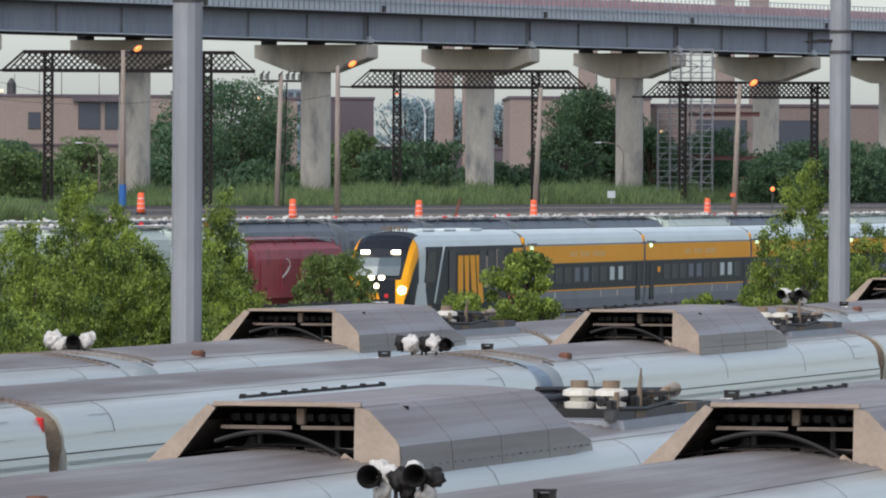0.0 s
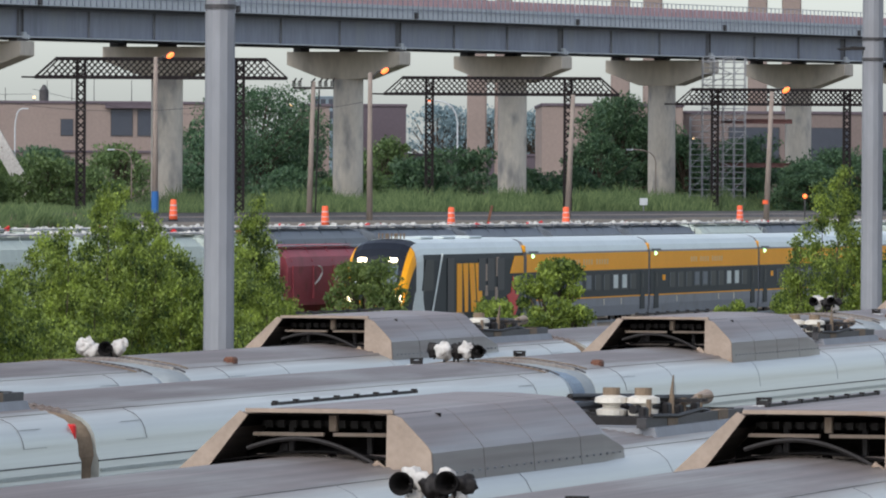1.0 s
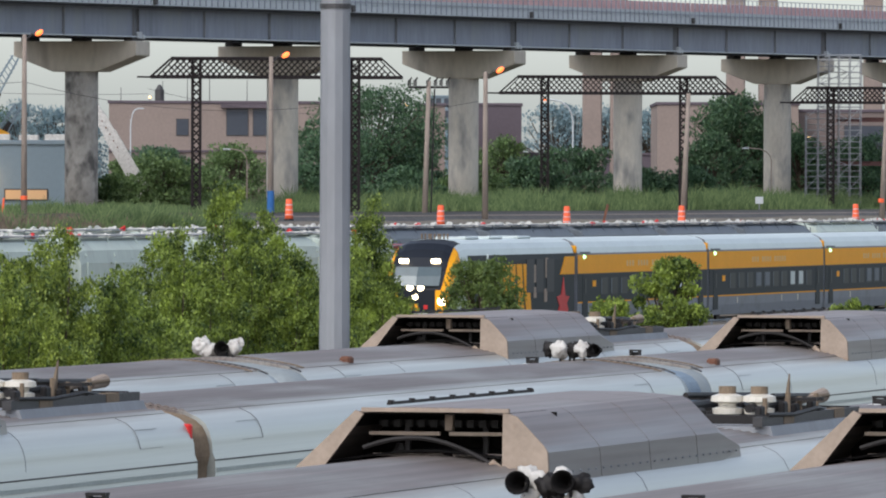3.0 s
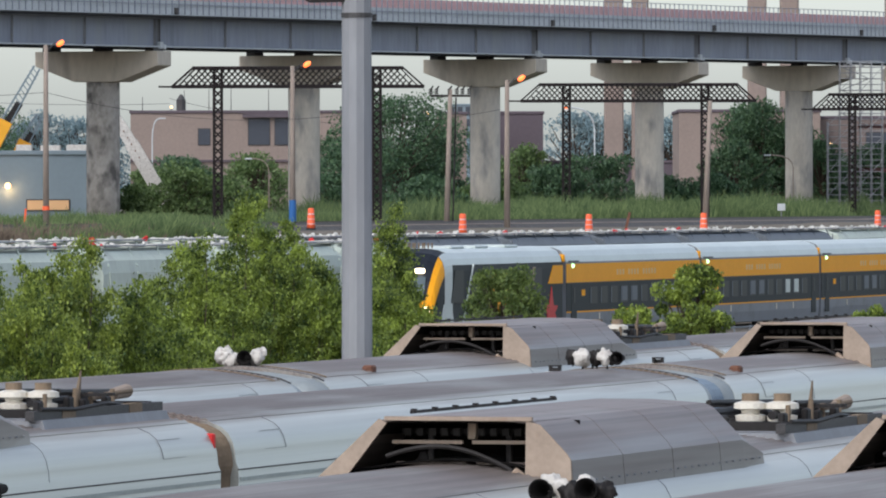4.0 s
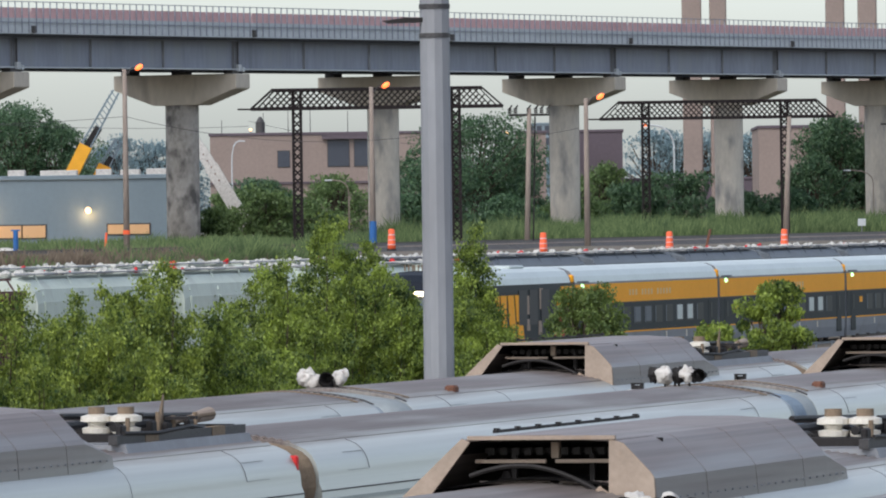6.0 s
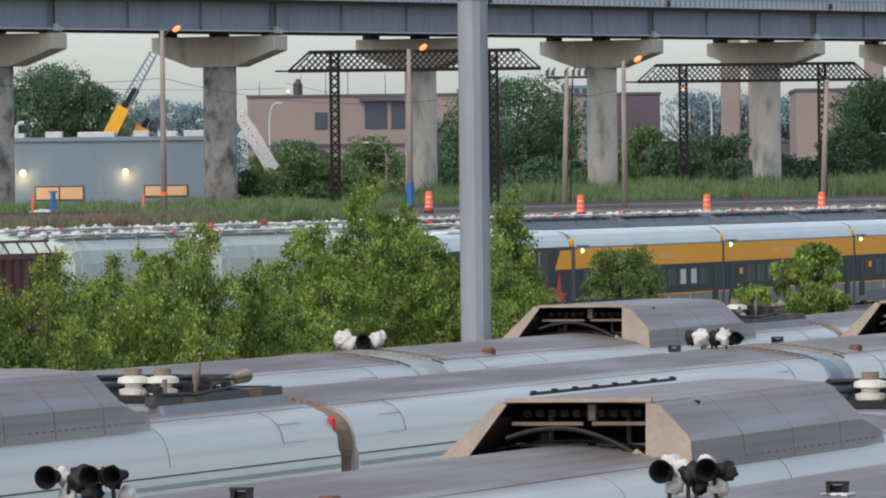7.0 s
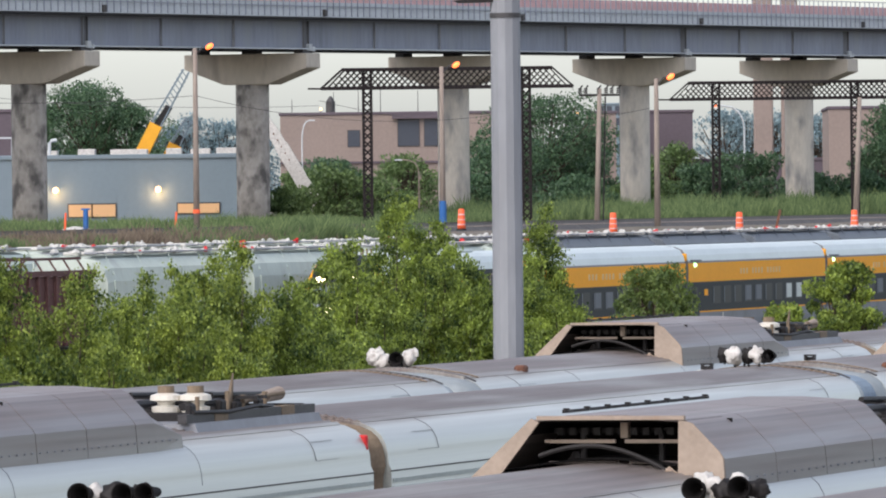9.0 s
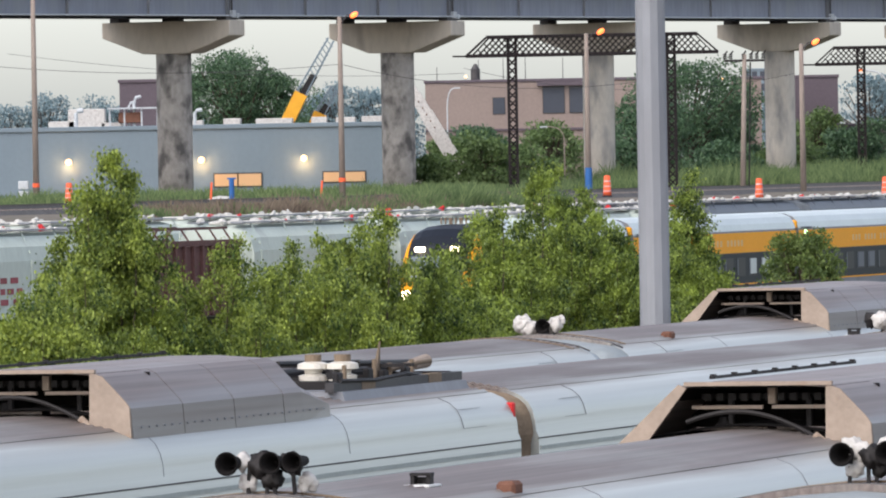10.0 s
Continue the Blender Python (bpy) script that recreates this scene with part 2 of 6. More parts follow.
M = {
    "silver": mat("brushed_silver_shell", (0.41, 0.455, 0.44), 0.4, 0.3, 0.12, 0.5, 9, 0.04, (0.36, 0.37, 0.37), 0.66),
    "roof": dusty_roof("dust_settled_silver_roof", (0.475, 0.488, 0.45), (0.178, 0.145, 0.131), 1.0, 1.30),
    "hood": dusty_roof("grimy_hood_sheet", (0.23, 0.222, 0.218), (0.172, 0.136, 0.125), 1.17, 1.36, False),
    "tan": mat("rusty_tan_panel", (0.33, 0.262, 0.21), 0.75, 0.0, 0.16, 2.6, 18, 0.08, (0.27, 0.185, 0.13), 0.66),
    "rust": mat("rust_brown", (0.16, 0.075, 0.05), 0.85, 0.0, 0.3, 3, 22, 0.2),
    "dark": mat("grimy_black_metal", (0.022, 0.02, 0.02), 0.6, 0.2, 0.3, 3, 20, 0.1),
    "frame": mat("dark_grey_frame", (0.07, 0.068, 0.07), 0.55, 0.3, 0.3, 3, 20, 0.1),
    "bellows": mat("dusty_brown_bellows", (0.20, 0.15, 0.105), 0.9, 0.0, 0.25, 2, 18, 0.2),
    "bluegrey": mat("blue_grey_rubber", (0.16, 0.21, 0.27), 0.7, 0.0, 0.15, 2, 18, 0.1),
    "cream": mat("cream_porcelain", (0.62, 0.58, 0.50), 0.35, 0.0, 0.12, 3, 20, 0.0),
    "white": mat("dirty_white", (0.62, 0.62, 0.60), 0.7, 0.0, 0.15, 3, 20, 0.1, (0.35, 0.33, 0.31), 0.6),
    # darker than the shell: the upright front's shade is put into its colour
    "cabshade": mat("cab_front_shade_grey", (0.27, 0.30, 0.31), 0.5, 0.1, 0.12, 1, 8, 0.03),
    # near-black of the horn bells, also the shade painted inside the hood bays
    "soot": mat("black_bell_and_bay_shade", (0.006, 0.005, 0.005), 0.95, 0.0, 0.3, 3, 20, 0.1),
    "lens": mat("unlit_lens", (0.22, 0.23, 0.14), 0.2, 0.0, 0.3, 6, 20, 0.0),
    "red": mat("red_paint", (0.55, 0.03, 0.03), 0.5, 0.0, 0.1),
    "pole": mat("galvanised_pole", (0.26, 0.27, 0.29), 0.6, 0.15, 0.12, 0.8, 8, 0.03, (0.23, 0.235, 0.25), 0.55, streak=4),
    "concrete": mat("pier_concrete", (0.56, 0.51, 0.44), 0.9, 0.0, 0.18, 0.45, 4, 0.2, (0.27, 0.26, 0.25), 0.60, streak=2.5),
    "stained": mat("stained_concrete", (0.40, 0.37, 0.335), 0.9, 0.0, 0.3, 0.6, 3, 0.2, (0.12, 0.112, 0.105), 0.53, streak=1.5),
    "beige": mat("beige_concrete", (0.52, 0.47, 0.40), 0.9, 0.0, 0.14, 0.35, 3, 0.2, (0.32, 0.28, 0.24), 0.62, streak=3),
    "girder": mat("weathered_steel_girder", (0.25, 0.272, 0.325), 0.6, 0.1, 0.22, 0.25, 3, 0.08, (0.27, 0.29, 0.32), 0.57, streak=5),
    "deck": mat("near_black_deck", (0.05, 0.05, 0.055), 0.9, 0.0, 0.2),
    "parapet": mat("pale_parapet", (0.50, 0.53, 0.55), 0.75, 0.1, 0.14, 0.5, 4, 0.05),
    "pinknet": mat("faded_pink_net", (0.64, 0.41, 0.41), 0.8, 0.0, 0.2, 1, 8, 0.0),
    "lattice": mat("rusted_black_steel", (0.017, 0.013, 0.014), 0.8, 0.2, 0.35, 2, 12, 0.1),
    "wood": mat("weathered_pole_wood", (0.26, 0.215, 0.185), 0.9, 0.0, 0.25, 1.5, 12, 0.2, streak=8),
    "ground": mat("yard_dirt", (0.15, 0.13, 0.105), 0.95, 0.0, 0.3, 0.25, 5, 0.3, (0.09, 0.10, 0.045), 0.6),
    "ballast": mat("track_ballast", (0.10, 0.096, 0.096), 0.95, 0.0, 0.3, 1.5, 16, 0.5),
    "rail": mat("rail_steel", (0.07, 0.055, 0.05), 0.5, 0.6, 0.2),
    "vyellow": mat("train_amber_paint", (0.90, 0.385, 0.012), 0.6, 0.0, 0.06, 0.5, 6, 0.0),
    "vgrey": mat("train_charcoal_paint", (0.018, 0.025, 0.027), 0.6, 0.0, 0.1, 0.5, 6, 0.0),
    "vmid": mat("train_lower_grey", (0.13, 0.15, 0.17), 0.55, 0.0, 0.1, 0.6, 6, 0.0, (0.14, 0.15, 0.165), 0.6),
    "vlow": mat("train_skirt_grey", (0.195, 0.21, 0.235), 0.5, 0.1, 0.1, 0.6, 6, 0.0, (0.16, 0.17, 0.18), 0.6),
    "vroof": mat("train_silver_roof", (0.51, 0.57, 0.56), 0.4, 0.15, 0.08, 0.5, 6, 0.02),
    "vdark": mat("train_black_mask", (0.010, 0.013, 0.02), 0.45, 0.0, 0.1, 1, 6, 0.0),
    "vglass": mat("train_window_glass", (0.012, 0.017, 0.018), 0.46, 0.0, 0.1, 1, 6, 0.0),
    "tank": mat("faded_maroon_tank", (0.30, 0.062, 0.075), 0.6, 0.0, 0.15, 0.5, 6, 0.05, (0.20, 0.05, 0.05), 0.6),
    "hopper": mat("pale_grey_hopper", (0.50, 0.56, 0.50), 0.65, 0.0, 0.12, 0.4, 6, 0.05, (0.38, 0.41, 0.38), 0.62, streak=3),
    "boxcar": mat("oxide_brown_wagon", (0.12, 0.06, 0.055), 0.75, 0.0, 0.25, 0.8, 8, 0.1),
    "shedblue": mat("blue_grey_cladding", (0.172, 0.222, 0.258), 0.6, 0.05, 0.06, 0.3, 3, 0.02),
    "brick": mat("tan_brick_far", (0.255, 0.203, 0.18), 0.9, 0.0, 0.12, 0.15, 3, 0.05),
    "brickmauve": mat("mauve_brick_far", (0.182, 0.146, 0.135), 0.9, 0.0, 0.14, 0.15, 3, 0.05),
    "brickdark": mat("dark_plum_cladding", (0.105, 0.085, 0.10), 0.8, 0.0, 0.12, 0.2, 3, 0.05),
    "window": mat("far_window", (0.05, 0.058, 0.075), 0.45, 0.0, 0.1),
    "yellow": mat("crane_yellow", (0.75, 0.36, 0.03), 0.5, 0.0, 0.12),
    "barrel": mat("barrel_orange", (0.82, 0.13, 0.05), 0.5, 0.0, 0.08),
    "bluepaint": mat("blue_paint", (0.03, 0.12, 0.33), 0.6, 0.0, 0.1),
    "bark": mat("bark", (0.085, 0.065, 0.05), 0.9, 0.0, 0.3, 3, 20, 0.3),
    "plainwhite": mat("off_white_paint", (0.53, 0.51, 0.48), 0.7, 0.0, 0.18, 4, 14, 0.05, (0.34, 0.30, 0.28), 0.60),
    "paleamber": mat("faded_letter_paint", (0.74, 0.48, 0.20), 0.6, 0.0, 0.1),
    "snowy": mat("pale_spill", (0.50, 0.49, 0.46), 0.9, 0.0, 0.15, 2, 12, 0.2),
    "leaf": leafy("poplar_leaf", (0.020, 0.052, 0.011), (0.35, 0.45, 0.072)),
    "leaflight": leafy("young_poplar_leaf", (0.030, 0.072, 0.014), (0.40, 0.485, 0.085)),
    # lifted and slightly blued: some distance haze is mixed into the leaf colour
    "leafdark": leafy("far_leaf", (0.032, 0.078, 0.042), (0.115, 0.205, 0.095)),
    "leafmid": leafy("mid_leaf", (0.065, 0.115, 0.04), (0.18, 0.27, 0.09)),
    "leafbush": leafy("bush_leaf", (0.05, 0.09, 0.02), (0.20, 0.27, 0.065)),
    # distance haze is put into these pale blue-green leaf colours
    "leaffar": leafy("haze_tinted_far_leaf", (0.18, 0.265, 0.30), (0.235, 0.33, 0.35)),
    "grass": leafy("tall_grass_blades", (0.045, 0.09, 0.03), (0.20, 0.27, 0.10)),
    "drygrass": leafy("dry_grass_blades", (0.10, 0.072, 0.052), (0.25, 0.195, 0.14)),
    "sodium": glow("sodium_lamp", (1.0, 0.17, 0.04), 1.9),
    "warm": glow("warm_lamp", (1.0, 0.6, 0.26), 2.0),
    "headlight": glow("headlight_lens", (1.0, 0.84, 0.56), 6.0),
    "green_glow": glow("green_marker", (0.55, 1.0, 0.5), 1.4),
    "warmroom": glow("lit_room_pane", (0.50, 0.30, 0.15), 0.16),
}


# ---- shaping helpers ----
def part(name, bm, material, parent=None, label="", smooth=False):
    me = bpy.data.meshes.new(name)
    bm.normal_update()
    bm.to_mesh(me)
    bm.free()
    me.materials.append(M[material])
    if smooth:
        for p in me.polygons:
            p.use_smooth = True
    ob = new(name, me)
    if parent:
        ob.parent = parent
    if label:
        ob["label"] = label
    return ob


def share(ob, parent, m):
    """Another object on the same mesh, for alike pieces."""
    o = new(ob.name.split(".")[0], ob.data)
    o.parent = parent
    o.matrix_basis = m
    return o


def box(bm, c, size, m=None, bevel=0.0):
    x, y, z = (v / 2 for v in size)
    vs = [bm.verts.new(Vector(c) + Vector((i * x, j * y, k * z))) for i in (-1, 1) for j in (-1, 1) for k in (-1, 1)]
    fs = [bm.faces.new([vs[i] for i in f]) for f in ((0, 1, 3, 2), (4, 6, 7, 5), (0, 4, 5, 1), (2, 3, 7, 6), (0, 2, 6, 4), (1, 5, 7, 3))]
    if m:
        for v in vs:
            v.co = m @ v.co
    if bevel:
        bmesh.ops.bevel(bm, geom=list({e for f in fs for e in f.edges}), offset=bevel, segments=1, affect="EDGES", clamp_overlap=True)
    return bm


def beam(bm, a, b, w, h=None):
    """A straight square bar from a to b."""
    a, b = Vector(a), Vector(b)
    d = b - a
    m = Matrix.Translation((a + b) / 2) @ d.to_track_quat("Y", "Z").to_matrix().to_4x4()
    return box(bm, (0, 0, 0), (w, d.length, h or w), m)


def rod(bm, a, b, r0, r1=None, seg=12, caps=True):
    a, b = Vector(a), Vector(b)
    r1 = r0 if r1 is None else r1
    q = (b - a).to_track_quat("Z", "Y").to_matrix()
    rings = []
    for c, r in ((a, r0), (b, r1)):
        rings.append([bm.verts.new(c + q @ Vector((math.cos(i * math.tau / seg) * r, math.sin(i * math.tau / seg) * r, 0))) for i in range(seg)])
    for i in range(seg):
        bm.faces.new((rings[0][i], rings[0][(i + 1) % seg], rings[1][(i + 1) % seg], rings[1][i]))
    if caps:
        bm.faces.new(rings[0][::-1]), bm.faces.new(rings[1])
    return bm


def tube(bm, pts, r, seg=8):
    pts = [Vector(p) for p in pts]
    rings = []
    for i, p in enumerate(pts):
        d = (pts[min(i + 1, len(pts) - 1)] - pts[max(i - 1, 0)]).normalized()
        x = d.cross(Vector((0, 0, 1)) if abs(d.z) < 0.95 else Vector((0, 1, 0))).normalized()
        y = d.cross(x)
        rings.append([p + (x * math.cos(k * math.tau / seg) + y * math.sin(k * math.tau / seg)) * r for k in range(seg)])
    return loft(bm, rings)


def lathe(bm, at_, steps, seg=16):
    """A turned shape about a vertical axis at at_: steps of (height, radius)."""
    x, y, z = at_
    return loft(bm, [[(x + math.cos(k * math.tau / seg) * r, y + math.sin(k * math.tau / seg) * r, z + h) for k in range(seg)] for h, r in steps])


def loft(bm, rings, closed=True, caps=True):
    """Skins rings of equal length; each ring is a list of 3D points."""
    vs = [[bm.verts.new(p) for p in ring] for ring in rings]
    n = len(vs[0])
    for r0, r1 in zip(vs, vs[1:]):
        for i in range(n if closed else n - 1):
            bm.faces.new((r0[i], r0[(i + 1) % n], r1[(i + 1) % n], r1[i]))
    if caps and closed:
        bm.faces.new(vs[0][::-1]), bm.faces.new(vs[-1])
    bmesh.ops.recalc_face_normals(bm, faces=bm.faces[:])
    return bm


def prism(bm, profile, y0, y1):
    """A profile of (x, z) pushed along y."""
    return loft(bm, [[(x, y, z) for x, z in profile] for y in (y0, y1)])


def solid_strip(bm, line, y0, y1, thick):
    """An open line of (x, z) with thickness, pushed along y."""
    low = []
    for i, (x, z) in enumerate(line):
        a, b = line[max(i - 1, 0)], line[min(i + 1, len(line) - 1)]
        d = Vector((b[0] - a[0], b[1] - a[1])).normalized()
        low.append((x + d.y * thick, z - d.x * thick))
    return prism(bm, list(line) + low[::-1], y0, y1)


def thing(name, m, label, category, group="", kind=""):
    e = new(name)
    e.empty_display_size = 0.3
    e.matrix_basis = m
    return tagged(e, label, category, group, kind)


# The yard lies in tracks that all run at one heading: s along them, p across to the left.
HEAD = 15.33
SA, CA = math.sin(radians(HEAD)), math.cos(radians(HEAD))


def yard(s, p, z=0.0, turn=0.0):
    return pose(s * SA - p * CA, s * CA + p * SA, z, 0, 0, -HEAD + turn)


def at(u, y, z=0.0, turn=0.0):
    """A spot u metres aside per metre ahead, y metres ahead."""
    return pose(u * y, y, z, 0, 0, turn)


# ---- ground ----
def ground():
    bm = bmesh.new()
    cuts = [(-400, 0), (-60, 0), (60, 0), (109, 0.1), (111.5, 1.2), (113.5, 3.6), (115, 4.5), (118, 4.65), (150, 4.65), (200, 4.7), (280, 4.9), (500, 5.2), (900, 5.2), (2000, 5.2), (4500, 5.2)]
    lengths = list(range(-300, 1000, 12)) + [1200, 1600, 2200, 3000, 4500]
    rows = []
    for s in lengths:
        row = []
        for p, z in cuts:
            m = yard(s, p, z)
            w = 0.35 * noise.noise(Vector((s * 0.11, p * 0.3, 0))) if 111 < p < 119 else 0
            row.append(bm.verts.new(m.translation + Vector((0, 0, w))))
        rows.append(row)
    for a, b in zip(rows, rows[1:]):
        for i in range(len(cuts) - 1):
            bm.faces.new((a[i], b[i], b[i + 1], a[i + 1]))
    g = part("ground", bm, "ground")
    tagged(g, "bare dirt and weedy yard ground rising over a bank", "ground", kind="structure")


def track(s0, s1, p, z):
    """Ballast bed with two rails and sleepers."""
    t = thing("railway_track", yard(0, p, z), "steel rails on a grey ballast bed", "railway track", "yard tracks", "structure")
    bm = bmesh.new()
    prism(bm, [(-2.0, -0.55), (2.0, -0.55), (1.5, -0.2), (-1.5, -0.2)], s0, s1)
    part("ballast", bm, "ballast", t)
    for x in (-0.75, 0.75):
        bm = bmesh.new()
        prism(bm, [(x - 0.07, -0.16), (x + 0.07, -0.16), (x + 0.035, -0.03), (x + 0.035, 0.0), (x - 0.035, 0.0), (x - 0.035, -0.03)], s0, s1)
        part("rail", bm, "rail", t)
    bm = bmesh.new()
    s = s0
    while s < s1:
        box(bm, (0, s, -0.2), (2.5, 0.24, 0.09))
        s += 0.65
    tagged(part("sleepers", bm, "wood", t), kind="stuff")


ground()
for p0 in (16.75, 21.4, 31.0, 35.8):
    track(20, 260, p0, 0.35 - 0.3)
track(150, 620, 95.2, 0.0)
track(150, 620, 101.2, 0.0)
track(150, 620, 106.4, 0.0)


# ---- overpass ----
OA = 23.36
OS, OC = math.sin(radians(OA)), math.cos(radians(OA))


def over(s, x=0.0, z=0.0):
    """Along the overpass from its pier nought, x to its near side."""
    X0, Y0 = -279.27 + 0.4317 * 585, 585.0
    return pose(X0 + s * OS + x * OC, Y0 + s * OC - x * OS, z, 0, 0, -OA)


SPAN, GRADE = 34.75, 0.0072


def overpass():
    o = thing("overpass", over(0), "long concrete and steel highway overpass on single piers", "bridge", kind="structure")
    s0, s1 = -4.0 * SPAN, 10 * SPAN
    base = lambda s: 17.1 + GRADE * s

    def run(bm, profile, a, b):
        return loft(bm, [[(x, s, base(s) + z) for x, z in profile] for s in (a, b)])

    for k in range(-4, 10):
        a, b = k * SPAN + 0.06, (k + 1) * SPAN - 0.06
        for x in (4.1, -4.1):
            bm = bmesh.new()
            w = 0.28
            run(bm, [(x - 0.45, 0.28), (x + 0.45, 0.28), (x + 0.45, 0.34), (x + 0.06, 0.38), (x + 0.06, 2.3), (x + w, 2.33), (x + w, 2.4), (x - w, 2.4), (x - w, 2.33), (x - 0.06, 2.3), (x - 0.06, 0.38), (x - 0.45, 0.34)], a, b)
            part("girder", bm, "girder", o, "blue-grey weathered steel girder")
            if x > 0:
                bm = bmesh.new()
                n = 3
                for i in range(n + 1):
                    s = a + 0.2 + (b - a - 0.4) * i / n
                    box(bm, (x + 0.16, s, base(s) + 1.34), (0.2, 0.04, 1.92))
                part("stiffener", bm, "pole", o, "pale vertical stiffener ribs")
                # thin pale strip over the girder's own flange, a highlight put into colour
                bm = bmesh.new()
                run(bm, [(x - 0.3, 0.27), (x + 0.47, 0.27), (x + 0.47, 0.36), (x + 0.40, 0.37)], a, b)
                part("flange_highlight", bm, "parapet", o, "pale strip painting the highlight on the bottom flange")
        # slab in one near-black tone all round
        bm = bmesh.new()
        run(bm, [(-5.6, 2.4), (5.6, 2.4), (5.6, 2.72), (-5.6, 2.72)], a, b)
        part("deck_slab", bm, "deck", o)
        # pale lattice parapet on the near side
        bm = bmesh.new()
        run(bm, [(5.45, 2.72), (5.75, 2.55), (5.75, 3.05), (5.45, 3.05)], a, b)
        run(bm, [(5.52, 3.06), (5.70, 3.06), (5.70, 3.62), (5.52, 3.62)], a, b)
        part("parapet", bm, "parapet", o, "pale grey parapet wall")
        bm = bmesh.new()
        n = 34
        for i in range(n):
            s = a + (b - a) * (i + 0.5) / n
            beam(bm, (5.78, s, base(s) + 2.62), (5.78, s, base(s) + 4.75), 0.06, 0.07)
        for z in (3.3, 4.7):
            run(bm, [(5.74, z), (5.79, z), (5.79, z + 0.05), (5.74, z + 0.05)], a, b)
        tagged(part("parapet_bars", bm, "girder", o), kind="stuff")
        # cast hanger at the girder joint
        bm = bmesh.new()
        box(bm, (4.5, a + 0.1, base(a) + 0.42), (0.3, 0.5, 0.5), bevel=0.05)
        box(bm, (4.5, a + 0.75, base(a) + 0.3), (0.25, 0.35, 0.35), bevel=0.05)
        part("girder_hanger", bm, "parapet", o, "pale cast hanger at the joint")
        bm = bmesh.new()
        run(bm, [(5.60, 3.64), (5.62, 3.64), (5.62, 4.32), (5.60, 4.32)], a, b)
        part("debris_netting", bm, "pinknet", o, "faded pink debris netting")
        # far parapet with orange netting
        bm = bmesh.new()
        run(bm, [(-5.75, 2.72), (-5.5, 2.72), (-5.5, 3.9), (-5.75, 3.9)], a, b)
        part("far_parapet", bm, "parapet", o)
        bm = bmesh.new()
        for i in range(12):
            s = a + (b - a) * (i + 0.5) / 12
            box(bm, (-5.6, s, base(s) + 4.3), (0.06, 0.07, 1.1))
        run(bm, [(-5.64, 3.92), (-5.58, 3.92), (-5.58, 4.6), (-5.64, 4.6)], a, b)
        part("safety_net", bm, "pinknet", o, "faded pink construction safety netting")
        # drain box and pipe at the joint
        bm = bmesh.new()
        box(bm, (5.85, k * SPAN, base(k * SPAN) + 2.85), (0.3, 0.35, 0.5), bevel=0.04)
        tube(bm, [(4.35, k * SPAN + 0.3, base(k * SPAN) + 2.3), (4.35, k * SPAN + 0.3, base(k * SPAN) + 0.7), (4.5, k * SPAN + 0.9, base(k * SPAN) + 0.1)], 0.07)
        part("drain_pipe", bm, "frame", o)
    for k in range(-3, 9):
        s = k * SPAN
        top = base(s)
        bm = bmesh.new()
        prof = [(-4.9, top - 1.05), (-1.75, top - 2.2), (1.75, top - 2.2), (4.9, top - 1.05), (4.9, top), (2.2, top), (-4.9, top)]
        prism(bm, prof, s - 1.15, s + 1.15)
        bmesh.ops.bevel(bm, geom=bm.edges[:], offset=0.06, segments=1, affect="EDGES", clamp_overlap=True)
        part("pier_cap", bm, "beige", o, "beige concrete hammerhead pier cap")
        bm = bmesh.new()
        rings = []
        for z in (4.0, 8, 8.03, 11.6, 11.63, top - 2.2):
            r = 1.2
            rings.append([(math.cos(i * math.tau / 28) * r, s + math.sin(i * math.tau / 28) * r, z) for i in range(28)])
        loft(bm, rings)
        part("pier_column", bm, "stained" if k <= 0 else "concrete", o, "dark-stained concrete column" if k <= 0 else "pale grey concrete column", True)
        bm = bmesh.new()
        for x in (-4.1, 4.1):
            box(bm, (x, s, top + 0.14), (0.7, 1.6, 0.28))
        box(bm, (0, s, top + 0.12), (1.2, 0.9, 0.24))
        part("bearing", bm, "frame", o)
    return o


overpass()


# ---- parked electric train cars ----
ARC = [(1.485, 3.07), (1.475, 3.2), (1.445, 3.32), (1.39, 3.425), (1.30, 3.505), (1.15, 3.57)]
CROWN = [(1.15, 3.57), (0.9, 3.62), (0.65, 3.66), (0.4, 3.69), (0.2, 3.71), (0.0, 3.715)]


def crown_z(x):
    x = abs(x)
    pts = sorted(ARC + CROWN)
    for (x0, z0), (x1, z1) in zip(pts, pts[1:]):
        if x0 <= x <= x1:
            return z0 + (z1 - z0) * (x - x0) / max(x1 - x0, 1e-6)
    return 3.0


